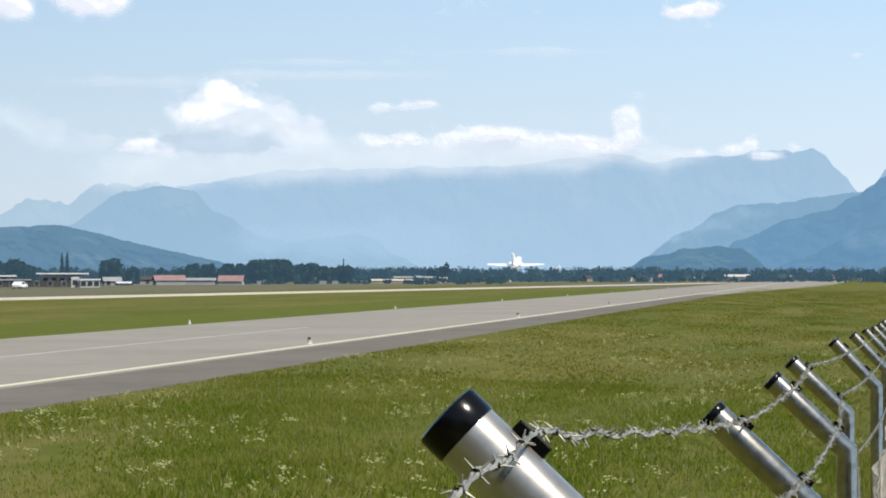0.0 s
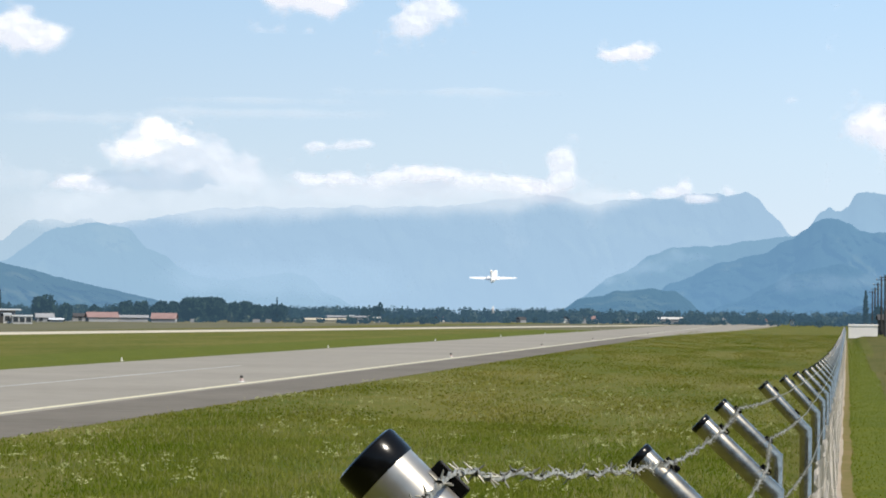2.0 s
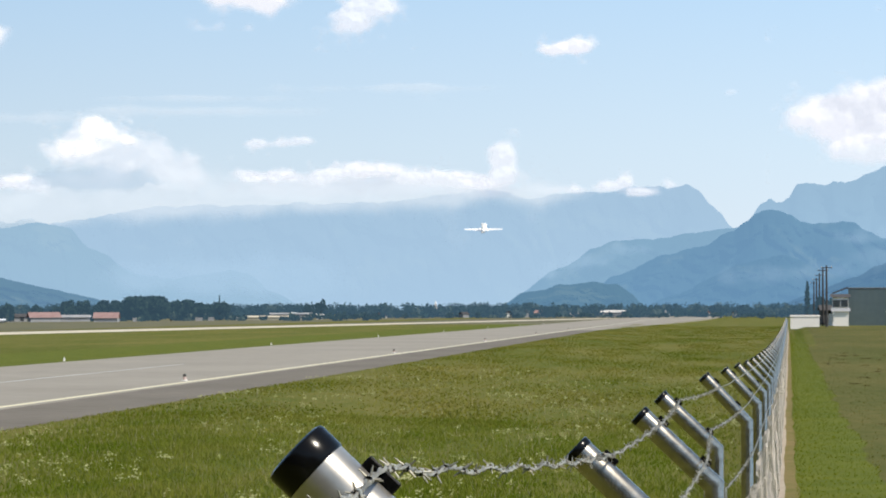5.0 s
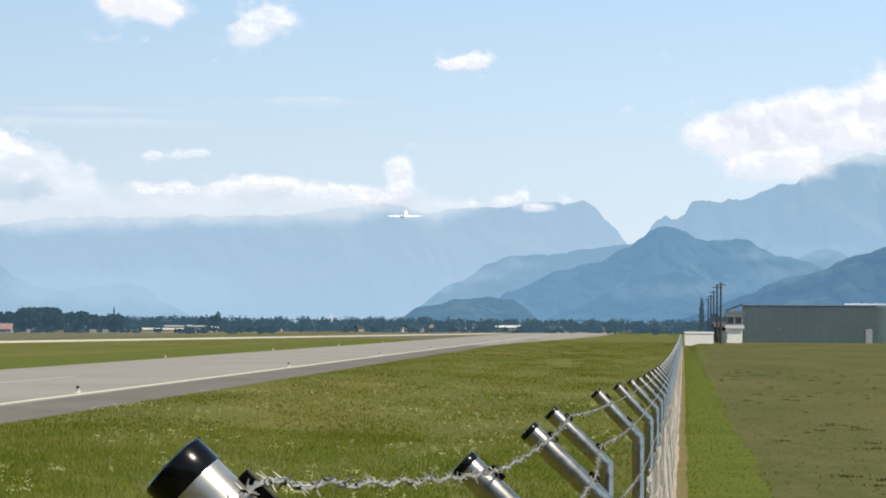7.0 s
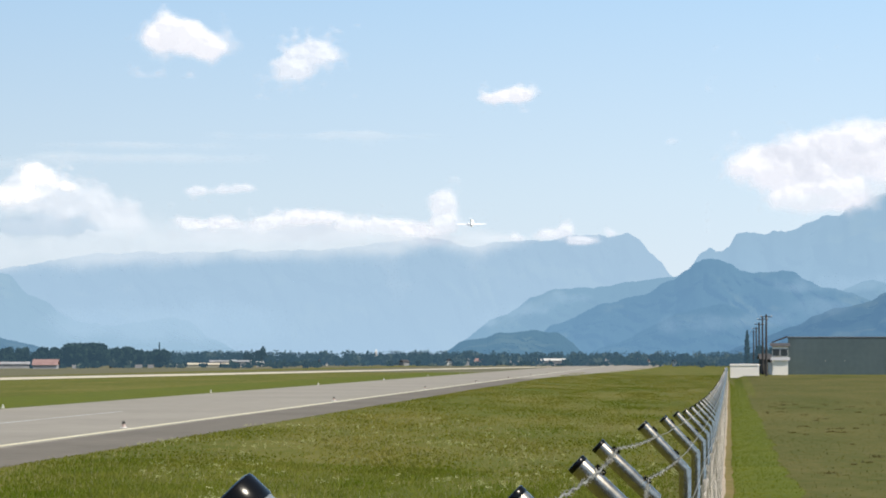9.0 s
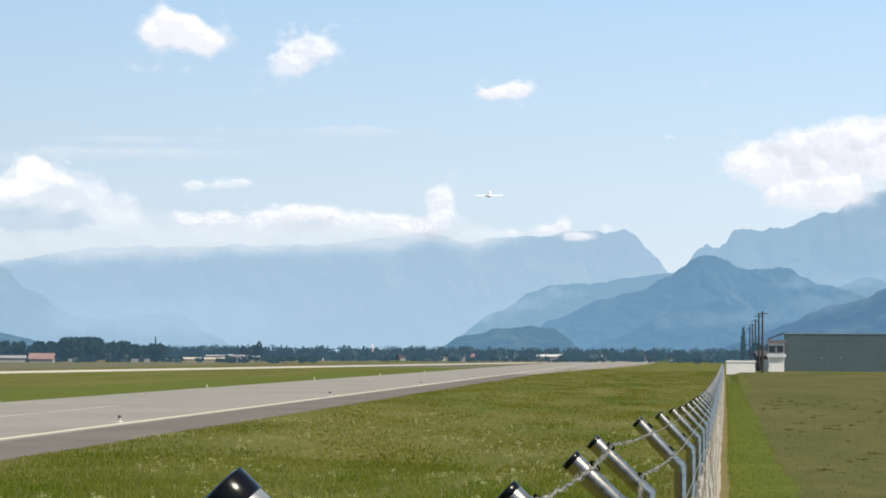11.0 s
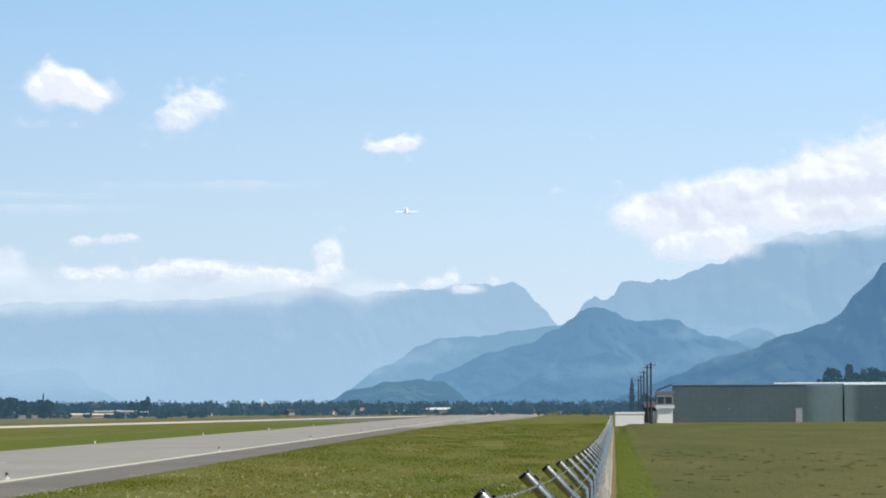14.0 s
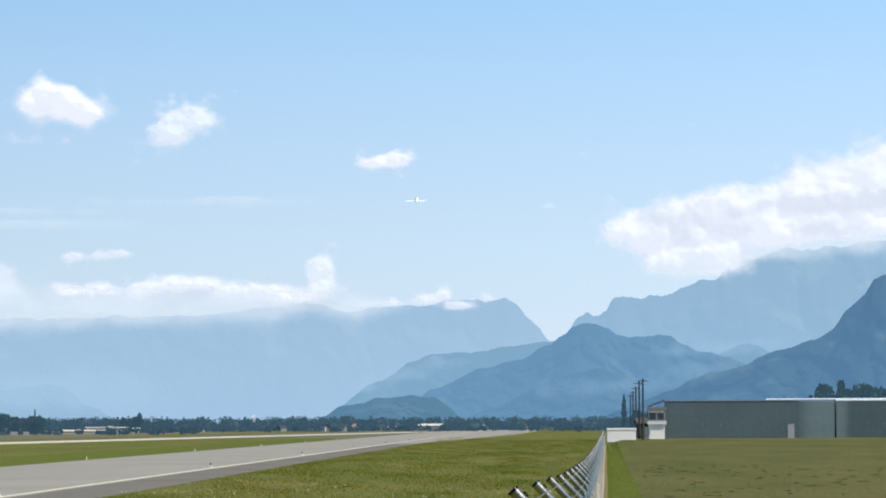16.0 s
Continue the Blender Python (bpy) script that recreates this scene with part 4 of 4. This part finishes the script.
def woods():
    """The belt of trees along the valley floor."""
    rnd = random.Random(5)
    V, F = [], []
    for k in range(1300):
        az = rnd.uniform(-17.5, 7.5)
        d = rnd.uniform(1230, 1800)
        h = rnd.uniform(3.6, 6.9) * (1.0 if az < -3 else 0.92) * (d / 1400) ** 0.8
        w = rnd.uniform(3, 7.5)
        base = at_angle(az, d)
        v, f = leaf_mesh(rnd, crown_points(rnd, w, h, 0.2, 130, "spruce" if rnd.random() < 0.03 else "round"), 0.55)
        o = len(V)
        V += [(p[0] + base.x, p[1] + base.y, p[2]) for p in v]
        F += [tuple(i + o for i in t) for t in f]
    # the woods' haze is emission in their own material
    ob = tris("woods", V, F, hazed_material("far_woods", (0.022, 0.038, 0.026), srgb(80, 112, 136), 0.46, 0.02))
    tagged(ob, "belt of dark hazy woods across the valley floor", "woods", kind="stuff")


woods()


# ---- buildings ----
def building(name, az, d, w, deep, h, roof, roof_mat, wall_mat, label, windows=(0, 0), turn=0.0, z=0.0, category="building"):
    """A house facing the airfield: walls, a flat or pitched roof, and rows of windows."""
    root = empty(name, Matrix.Translation(at_angle(az, d, z)) @ pose(0, 0, 0, 0, 0, -az + turn), label, category)
    part("wall", boxed(-w / 2, 0, -0.3, w / 2, deep, h), wall_mat, root)
    if roof:
        bm = bmesh.new()
        e = 0.35
        prof = [(-e, h - 0.05), (deep / 2, h + roof), (deep + e, h - 0.05), (deep / 2, h + roof - 0.25)]
        if roof > 0:
            rings = [[bm.verts.new((x, y, zz)) for y, zz in prof] for x in (-w / 2 - e, w / 2 + e)]
            for k in range(4):
                bm.faces.new((rings[0][k], rings[0][(k + 1) % 4], rings[1][(k + 1) % 4], rings[1][k]))
            bm.faces.new(rings[0]), bm.faces.new(rings[1][::-1])
            for x in (-w / 2, w / 2):
                bm.faces.new([bm.verts.new(q) for q in ((x, 0, h - 0.02), (x, deep, h - 0.02), (x, deep / 2, h + roof - 0.2))])
        else:
            box(bm, -w / 2 + roof, roof, h, w / 2 - roof, deep - roof, h + 0.32, 0.04)
        part("roof", bm, roof_mat, root)
    cols, levels = windows
    for i in range(cols):
        for j in range(levels):
            x = -w / 2 + w * (i + 0.5) / cols
            zc = h * (j + 0.55) / levels
            wdw = part("window", boxed(x - 0.62, -0.07, zc - 0.62, x + 0.62, 0.02, zc + 0.62), DULL_WALL, root)
            part("pane", boxed(x - 0.52, -0.09, zc - 0.52, x + 0.52, -0.072, zc + 0.52), GLASS, wdw)
    return root


building("airfield_building", -14.90, 700, 12.6, 9, 1.5, 0, None, RUST, "low dark ground floor of the airfield building", (4, 1))
building("airfield_offices", -14.80, 703, 9.6, 7, 2.95, -1.3, ROOF_WHITE, DULL_WALL, "modern grey upper floor under an overhanging pale flat roof", (5, 1))
building("annexe", -14.28, 672, 4.3, 5, 1.6, -0.2, ROOF_WHITE, WHITEWASH, "low white flat-roofed annexe", (3, 1))
building("kiosk", -14.56, 676, 1.7, 2, 2.0, -0.1, ROOF_WHITE, WHITEWASH, "small bright white kiosk", (1, 1))
building("shed", -15.75, 700, 8.4, 7, 1.5, -0.3, DULL_WALL, RUST, "low dark shed with a grey flat roof", (3, 1))
building("shed", -15.98, 730, 7.5, 7, 2.4, -0.3, ROOF_WHITE, RUST, "dark shed with a pale flat roof", (3, 1))
building("farmhouse", -13.85, 800, 4.4, 6, 1.2, 1.1, DULL_WALL, DULL_WALL, "haze-grey house with a pale roof", (2, 1), 4)
building("farmhouse", -13.64, 790, 3.4, 4, 0.7, 0.4, ROOF_WHITE, DULL_WALL, "low pale outbuilding in the grass", (0, 0), 0)
building("barn", -12.20, 880, 8.8, 6, 1.3, 0.7, DULL_WALL, DULL_WALL, "long low grey barn between the red roofs", (0, 0), 0)
building("barn", -8.1, 1090, 15, 7, 1.9, 0.5, DULL_WALL, DULL_WALL, "long grey-roofed barn behind the pale shed", (0, 0), 0)
building("hut", -8.05, 1060, 2.2, 2, 2.2, -0.1, ROOF_WHITE, DULL_WALL, "small hut with a bright white roof", (0, 0), 0)
for az, d, w in ((-11.07, 880, 1.1), (-9.85, 930, 2.2), (-9.62, 935, 1.8), (-9.1, 960, 1.2)):
    building("hut", az, d, w, 1.5, 0.7, -0.05, DULL_WALL, DULL_WALL, "tiny pale hut beside the hedge", (0, 0), 0)
building("farmhouse", -12.75, 860, 8.5, 7, 1.3, 1.5, RED_ROOF, DULL_WALL, "long low house with a red tiled roof", (0, 0), 8)
building("farmhouse", -11.62, 850, 6.6, 6, 1.1, 1.6, RED_ROOF, DULL_WALL, "small pale house with a red tiled roof", (0, 0), -6)
building("farmhouse", -13.28, 870, 5.5, 6, 1.5, 0.9, DARK_ROOF, DULL_WALL, "haze-grey house with a dark roof", (2, 1), 4)
building("glasshouse", -8.48, 1040, 17, 6, 0.9, 0.55, CONCRETE, CONCRETE, "long low pale greenhouse-like shed beyond the runway", (0, 0), 0)
building("pump_house", -7.55, 1080, 2.2, 2, 1.3, 0.7, WHITEWASH, WHITEWASH, "tiny white hut beside the runway", (1, 1))
building("warehouse", -1.97, 1290, 12.2, 9, 2.2, 0.9, WHITEWASH, DULL_WALL, "long white warehouse before the woods", (0, 0))
building("warehouse", -1.38, 1300, 8.2, 7, 1.9, 1.0, RED_ROOF, DULL_WALL, "pale building with a reddish roof before the woods", (0, 0))
for k, (az, d, w, h) in enumerate(((-4.05, 1300, 4.0, 2.0), (-3.66, 1320, 5.0, 2.6), (-3.38, 1330, 3.2, 2.0), (-4.75, 1310, 2.6, 1.6), (-0.9, 1340, 2.2, 2.4), (-0.28, 1330, 4.4, 1.7), (0.42, 1310, 2.4, 1.8), (-2.7, 1330, 3.0, 1.5), (-6.3, 1300, 2.8, 1.5), (-5.1, 1330, 4.2, 1.5))):
    building("distant_house", az, d, w, 5, h, (0.9, 0.6, 1.2)[k % 3], (DARK_ROOF, DULL_WALL, RED_ROOF)[k % 3], (WHITEWASH, DULL_WALL)[k % 2], "small pale village house among trees", (0, 0), (k * 37) % 60 - 30)


def chapel_spire():
    root = empty("white_spire", Matrix.Translation(at_angle(-5.33, 1700)), "slender white tower above the woods", "tower")
    part("shaft", boxed(-0.7, -0.7, -0.3, 0.7, 0.7, 7.0), WHITEWASH, root)
    bm = bmesh.new()
    bmesh.ops.create_cone(bm, segments=4, radius1=1.2, radius2=0.05, depth=1.8, cap_ends=True, matrix=pose(0, 0, 7.88, 0, 0, 45))
    part("spire", bm, ROOF_WHITE, root)


chapel_spire()

# white wall and house at the far end of the fence
HZ = 0.2
building("garage", 1.70, 460, 4.4, 4, 1.5, -0.08, CREAM, CREAM, "low white flat-roofed garage at the fence's end", (0, 0), 0, HZ)
building("gabled_house", 2.47, 505, 5.5, 2.6, 2.0, 1.3, DARK_ROOF, CREAM, "small white house with a dark gabled roof beside the hall", (0, 0), 84, HZ)
building("timber_shed", 2.10, 530, 1.6, 4, 2.6, 0.9, DARK_ROOF, TIMBER, "dark timber shed between the white buildings", (0, 0), 6, HZ)
building("porch_house", 2.375, 486, 2.4, 3.5, 2.4, 0.5, DULL_WALL, CREAM, "white porch house beside the hall", (0, 0), 0, HZ)
tree("broadleaf_tree", at_angle(2.03, 540, HZ), 2.6, 5.2, "round", "dark reddish-leaved tree behind the poles", 71, 700)
tree("broadleaf_tree", at_angle(2.22, 560, HZ), 2.4, 4.8, "round", "dark reddish-leaved tree behind the poles", 72, 600)
building("tall_house", 2.37, 494, 2.6, 4, 4.7, 0.5, DARK_ROOF, CREAM, "tall white house partly hidden by the hall", (2, 2), 0, HZ)


def hall(name, az, d, w, h, bow, label, roof_mat, door=None, start=0.0):
    """A sheet-clad hall whose ribbed front bows away towards one end."""
    root = empty(name, Matrix.Translation(at_angle(az, d, HZ)) @ pose(0, 0, 0, 0, 0, -az), label, "hall")
    n = int(w / 0.5)
    V, F = [], []
    for i in range(n + 1):
        x = w * i / n
        y = bow * max(0.0, (i / n - 0.78) / 0.22) ** 2 + start * max(0.0, 1 - x / 2.2) ** 2 + (0.008 if i % 2 else 0.0)
        V += [(x, y, -0.4), (x, y, h), (x, y + 0.15, h), (x, y + 0.15, -0.4)]
    for i in range(n):
        o = 4 * i
        F += [(o, o + 4, o + 5, o + 1), (o + 1, o + 5, o + 6, o + 2), (o + 2, o + 6, o + 7, o + 3)]
    obj("front_wall", V, F, CLADDING, root)
    part("side_wall", boxed(-0.02, 0.16, -0.4, 0.14, 18, h), CLADDING, root)
    part("side_wall", boxed(w - 0.15, bow + 0.2, -0.4, w, 18, h), CLADDING, root)
    part("rear_wall", boxed(-0.02, 18, -0.4, w, 18.15, h), CLADDING, root)
    bm = bmesh.new()
    prof = [(0.2 + bow, h - 0.1), (9, h + 0.3), (18, h - 0.1), (9, h + 0.1)]
    r = [[bm.verts.new((x, y, z)) for y, z in prof] for x in (-0.05, w + 0.05)]
    for k in range(4):
        bm.faces.new((r[0][k], r[0][(k + 1) % 4], r[1][(k + 1) % 4], r[1][k]))
    bm.faces.new(r[0]), bm.faces.new(r[1][::-1])
    part("roof", bm, roof_mat, root)
    part("eaves_trim", boxed(-0.1, -0.06, h - 0.02, w * 0.78, 0.2, h + 0.1), DARK_ROOF if roof_mat is CLADDING else ROOF_WHITE, root)
    if door:
        x, dw, dh = door
        dr = part("door", boxed(x, -0.06, 0, x + dw, 0.02, dh), DULL_WALL, root, "pale steel door")
        part("handle", boxed(x + 0.12, -0.1, 1.0, x + 0.2, -0.06, 1.15), RUST, dr)
    for k in (0.216, 0.329, 0.745):
        x = w * k
        part("wall_lamp", boxed(x - 0.07, -0.12, h * 0.37, x + 0.07, 0.0, h * 0.37 + 0.11, 0.02), WHITEWASH, root)
    return root


hall("storage_hall", 2.52, 500, 28.3, 6.1, 4.4, "long grey-green sheet-metal storage hall", CLADDING, (20.3, 1.1, 2.3))
hall("storage_hall", 5.765, 507.5, 24.0, 6.2, 0.6, "grey sheet-metal hall with a pale roof", ROOF_WHITE, None, -1.2)
hall("storage_hall", 4.45, 526, 60.0, 6.55, 0.3, "hall with a bright pale roof behind the other halls", ROOF_WHITE)
root = empty("canopy", Matrix.Translation(at_angle(2.52, 499, HZ)) @ pose(0, 0, 0, 0, 0, -2.52), "dark canopy roof projecting from the hall's end", "canopy")
bm = bmesh.new()
loft(bm, [[(-2.7, y, 5.25), (-0.05, y, 6.25), (-0.05, y, 6.45), (-2.7, y, 5.42)] for y in (0.4, 9)])
part("roof_panel", bm, DARK_ROOF, root)
for y in (0.8, 8.4):
    part("post", boxed(-2.25, y, -0.4, -2.1, y + 0.15, 5.2), RUST, root)


def power_pole(az, d, h):
    root = empty("power_pole", Matrix.Translation(at_angle(az, d, HZ)), "dark timber power pole with a crossarm", "pole", "row of power poles")
    part("mast", tube(bmesh.new(), [(0, 0, -0.6), (0, 0, h)], [0.19, 0.13], 10), TIMBER, root)
    arm = part("crossarm", boxed(-0.85, -0.07, h - 0.42, 0.85, 0.07, h - 0.30), TIMBER, root)
    for x in (-0.78, 0.78):
        part("insulator", tube(bmesh.new(), [(x, 0, h - 0.30), (x, 0, h - 0.10)], 0.05, 8), WHITEWASH, arm)
    return root


for az, d, h in ((2.11, 455, 9.3), (2.04, 500, 9.5), (1.975, 560, 9.4), (1.92, 620, 9.2), (1.87, 690, 9.2)):
    power_pole(az, d, h)


# ---- airfield markers ----
def marker(x, y, shell=None, label="small dark and white taxiway edge light"):
    root = empty("edge_marker", pose(x, y, 0.03) @ Matrix.Scale(0.6 if shell else 0.78, 4), label, "edge light", "taxiway edge lights")
    part("base", tube(bmesh.new(), [(0, 0, 0), (0, 0, 0.05)], [0.18, 0.15], 14), WHITEWASH, root, "pale concrete foot")
    part("body", tube(bmesh.new(), [(0, 0, 0.05), (0, 0, 0.20)], [0.10, 0.08], 14), shell or ORANGE, root, "" if shell else "faded reddish lamp housing")
    part("head", tube(bmesh.new(), [(0, 0, 0.202), (0, 0, 0.30), (0, 0, 0.34)], [0.09, 0.085, 0.04], 14), shell or RUST, root, "" if shell else "dark lamp head")


ORANGE = material("faded_orange", (0.46, 0.33, 0.28), 0.6, spread=(0.55, 0.44, 0.40), scale=6)
for k in range(8):
    marker(-20.6, 39.0 + 76.5 * k)
    marker(-35.6, 85.0 + 77.0 * k, WHITEWASH, "small white taxiway edge light")


# ---- parked car at the runway's far side ----
def car(az, d):
    root = empty("parked_car", Matrix.Translation(at_angle(az, d, 0.02)) @ pose(0, 0, 0, 0, 0, 84), "small white parked car on the grass", "car")
    bm = bmesh.new()
    prof = [(-2.1, 0.35), (2.1, 0.35), (2.15, 0.75), (1.2, 0.9), (0.6, 1.42), (-1.1, 1.45), (-1.9, 0.95), (-2.15, 0.8)]
    loft(bm, [[(x, s * 0.85, z) for x, z in prof] for s in (-1, 1)])
    bmesh.ops.bevel(bm, geom=bm.edges[:], offset=0.05, segments=2, affect="EDGES")
    body = part("body", bm, PLANE_WHITE, root)
    for s in (-1, 1):
        part("side_window", boxed(-1.0, s * 0.86 - 0.01, 0.95, 0.5, s * 0.86 + 0.01, 1.33), GLASS, body)
    for x in (-1.35, 1.35):
        for s in (-1, 1):
            w = part("wheel", tube(bmesh.new(), [(x, s * 0.65, 0.32), (x, s * 0.86, 0.32)], 0.32, 16), BLACK, root)
            part("hub", tube(bmesh.new(), [(x, s * 0.862, 0.32), (x, s * 0.872, 0.32)], 0.18, 12), PLANE_GREY, w)


car(-15.6, 610)


# ---- meadow plants ----
def sward(name, V, mat):
    """Blades as one mesh."""
    n = len(V)
    ob = tris(name, V.reshape(-1, 3), np.arange(3 * n).reshape(-1, 3), mat)
    return ob


def tufts(name, count, region, width, tall, mat, seed, label, lean=0.5):
    """Loose blades over a stretch of the meadow; region: nearest and farthest y."""
    r = np.random.default_rng(seed)
    y = region[0] + (region[1] - region[0]) * r.random(count) ** 1.25
    x = -16.2 + (15.9 + FENCE_TILT * y) * r.random(count)
    clump = np.array([noise.noise(Vector((a * 0.35, b * 0.06, seed))) for a, b in zip(x, y)])
    keep = r.random(count) < 0.62 + 0.9 * clump
    x, y, clump = x[keep], y[keep], clump[keep]
    n = len(x)
    z = ground_z(x, y)
    a = r.random(n) * 6.283
    h = tall * (0.5 + 0.8 * r.random(n)) * (1 + 0.5 * clump)
    w = width * (0.6 + 0.8 * r.random(n))
    l = lean * h * r.random(n)
    b = r.random(n) * 6.283
    V = np.empty((n, 3, 3))
    V[:, 0] = np.stack([x - w * np.cos(a), y - w * np.sin(a), z], -1)
    V[:, 1] = np.stack([x + w * np.cos(a), y + w * np.sin(a), z], -1)
    V[:, 2] = np.stack([x + l * np.cos(b), y + l * np.sin(b), z + h], -1)
    return tagged(sward(name, V, mat), label, "grass", kind="stuff")


tufts("meadow_grass", 150000, (30, 80), 0.011, 0.080, NEAR_BLADES, 1, "short green meadow grass between fence and taxiway", 0.9)
tufts("meadow_grass", 150000, (75, 620), 0.035, 0.055, BLADES, 2, "green meadow grass farther along the taxiway", 0.9)
tufts("dry_grass", 12000, (30, 140), 0.006, 0.15, STRAW, 3, "dry seed heads in the meadow", 0.6)


def flowers(count, seed):
    """Umbels: ragged heaps of tiny blossoms."""
    r = np.random.default_rng(seed)
    V, F, made = [], [], 0
    while made < count:
        y = 30 + 110 * r.random() ** 1.3
        x = -15.9 + (15.5 + FENCE_TILT * y) * r.random()
        if noise.noise(Vector((x * 0.28, y * 0.13, 3.3))) < 0.5 * r.random() - 0.05:
            continue
        made += 1
        z = float(ground_z(x, y)) + 0.07 + 0.09 * r.random()
        wide_ = 0.03 + 0.09 * r.random() ** 2
        for k in range(int(4 + 10 * r.random())):
            cx, cy, cz = x + wide_ * r.standard_normal(), y + wide_ * r.standard_normal(), z + 0.03 * r.standard_normal()
            s_ = 0.010 + 0.016 * r.random()
            o = len(V)
            V += [(cx - s_, cy, cz), (cx, cy - s_, cz + s_ * 0.4), (cx + s_, cy, cz), (cx, cy, cz + s_ * 1.2)]
            F += [(o, o + 1, o + 3), (o + 1, o + 2, o + 3), (o, o + 2, o + 3)]
    ob = tris("wild_flowers", V, F, PETALS)
    return tagged(ob, "scattered pale umbels in the meadow", "flowers", kind="stuff")


flowers(560, 9)


def stubble(name, count, x0, x1, y0, y1, width, tall, mat, seed, label, ragged=0.0):
    """Cut grass beside the fence, in the fence's own direction."""
    r = np.random.default_rng(seed)
    y = y0 + (y1 - y0) * r.random(count) ** 1.4
    wander = np.array([noise.fractal(Vector((v * 0.12, 4.2, 0)), 0.7, 2.0, 5) for v in y])
    x = x0 + (x1 - x0 + ragged * wander) * r.random(count) ** (1.35 if ragged else 1) + FENCE_TILT * y
    z, a = ground_z(x, y) + 0.01, r.random(count) * 6.283
    h, w, b_ = tall * (0.4 + 0.9 * r.random(count)), width * (0.6 + 0.8 * r.random(count)), r.random(count) * 6.283
    V = np.stack([np.stack([x - w * np.cos(a), y - w * np.sin(a), z], -1), np.stack([x + w * np.cos(a), y + w * np.sin(a), z], -1),
                  np.stack([x + 0.8 * h * np.cos(b_), y + 0.8 * h * np.sin(b_), z + h], -1)], 1)
    return tagged(sward(name, V, mat), label, "grass", kind="stuff")


stubble("verge_grass", 32000, 0.12, 1.60, 28, 450, 0.014, 0.036, LUSH, 21, "lush uncut grass beside the fence", 0.28)
stubble("field_stubble", 60000, 1.4, 48, 34, 470, 0.022, 0.035, STUBBLE, 22, "short cut stubble in the field")


def clods(count, seed):
    """Dead tufts and clods: low ragged heaps of bent blades."""
    r = np.random.default_rng(seed)
    V = []
    for _ in range(count):
        y0 = 34 + 190 * r.random() ** 1.5
        x0 = FENCE_TILT * y0 + 2.2 + 24 * r.random()
        wide_ = 0.05 + 0.16 * r.random() ** 2
        for _ in range(int(10 + 60 * wide_ / 0.2)):
            x, y = x0 + wide_ * r.standard_normal(), y0 + 1.6 * wide_ * r.standard_normal()
            z = float(ground_z(x, y))
            h, w, a = 0.02 + 0.06 * r.random(), 0.012 + 0.025 * r.random(), 6.283 * r.random()
            V.append([(x - w * math.cos(a), y - w * math.sin(a), z), (x + w * math.cos(a), y + w * math.sin(a), z), (x + 0.03 * r.standard_normal(), y, z + h)])
    return tagged(sward("field_clods", np.array(V), DEAD), "brown clods and dead tufts in the field", "grass", kind="stuff")


DEAD = material("dead_tufts", (0.070, 0.056, 0.020), 0.95, spread=(0.13, 0.105, 0.042), scale=1.5, fine=9, spec=0.1, island=0.3)
clods(330, 23)


def motions():
    # seconds, place, climb angle of the nose
    rows = [(0, -101.8, 944.5, 6.5, 11), (1, -104.0, 1039.8, 11.5, 13), (2, -105.8, 1135.1, 17.7, 15), (3, -107.3, 1230.3, 24.9, 16),
            (4, -108.6, 1325.6, 33.2, 16), (5, -109.5, 1420.8, 42.2, 16), (6, -110.2, 1516.0, 51.9, 16), (7, -110.6, 1611.2, 62.2, 16),
            (8, -110.6, 1706.4, 73.2, 16), (9, -110.2, 1801.6, 84.7, 16), (10, -109.4, 1896.8, 96.8, 16), (11, -108.1, 1992.1, 109.6, 16.5),
            (12, -106.3, 2087.3, 123.2, 17), (13, -104.0, 2182.5, 137.7, 17), (14, -101.3, 2277.8, 153.2, 17), (15, -98.2, 2373.0, 169.9, 17.5), (16, -94.9, 2468.2, 187.8, 18)]
    walk(jet, [(t, pose(x, y, z, climb, 0, 0)) for t, x, y, z, climb in rows])


motions()
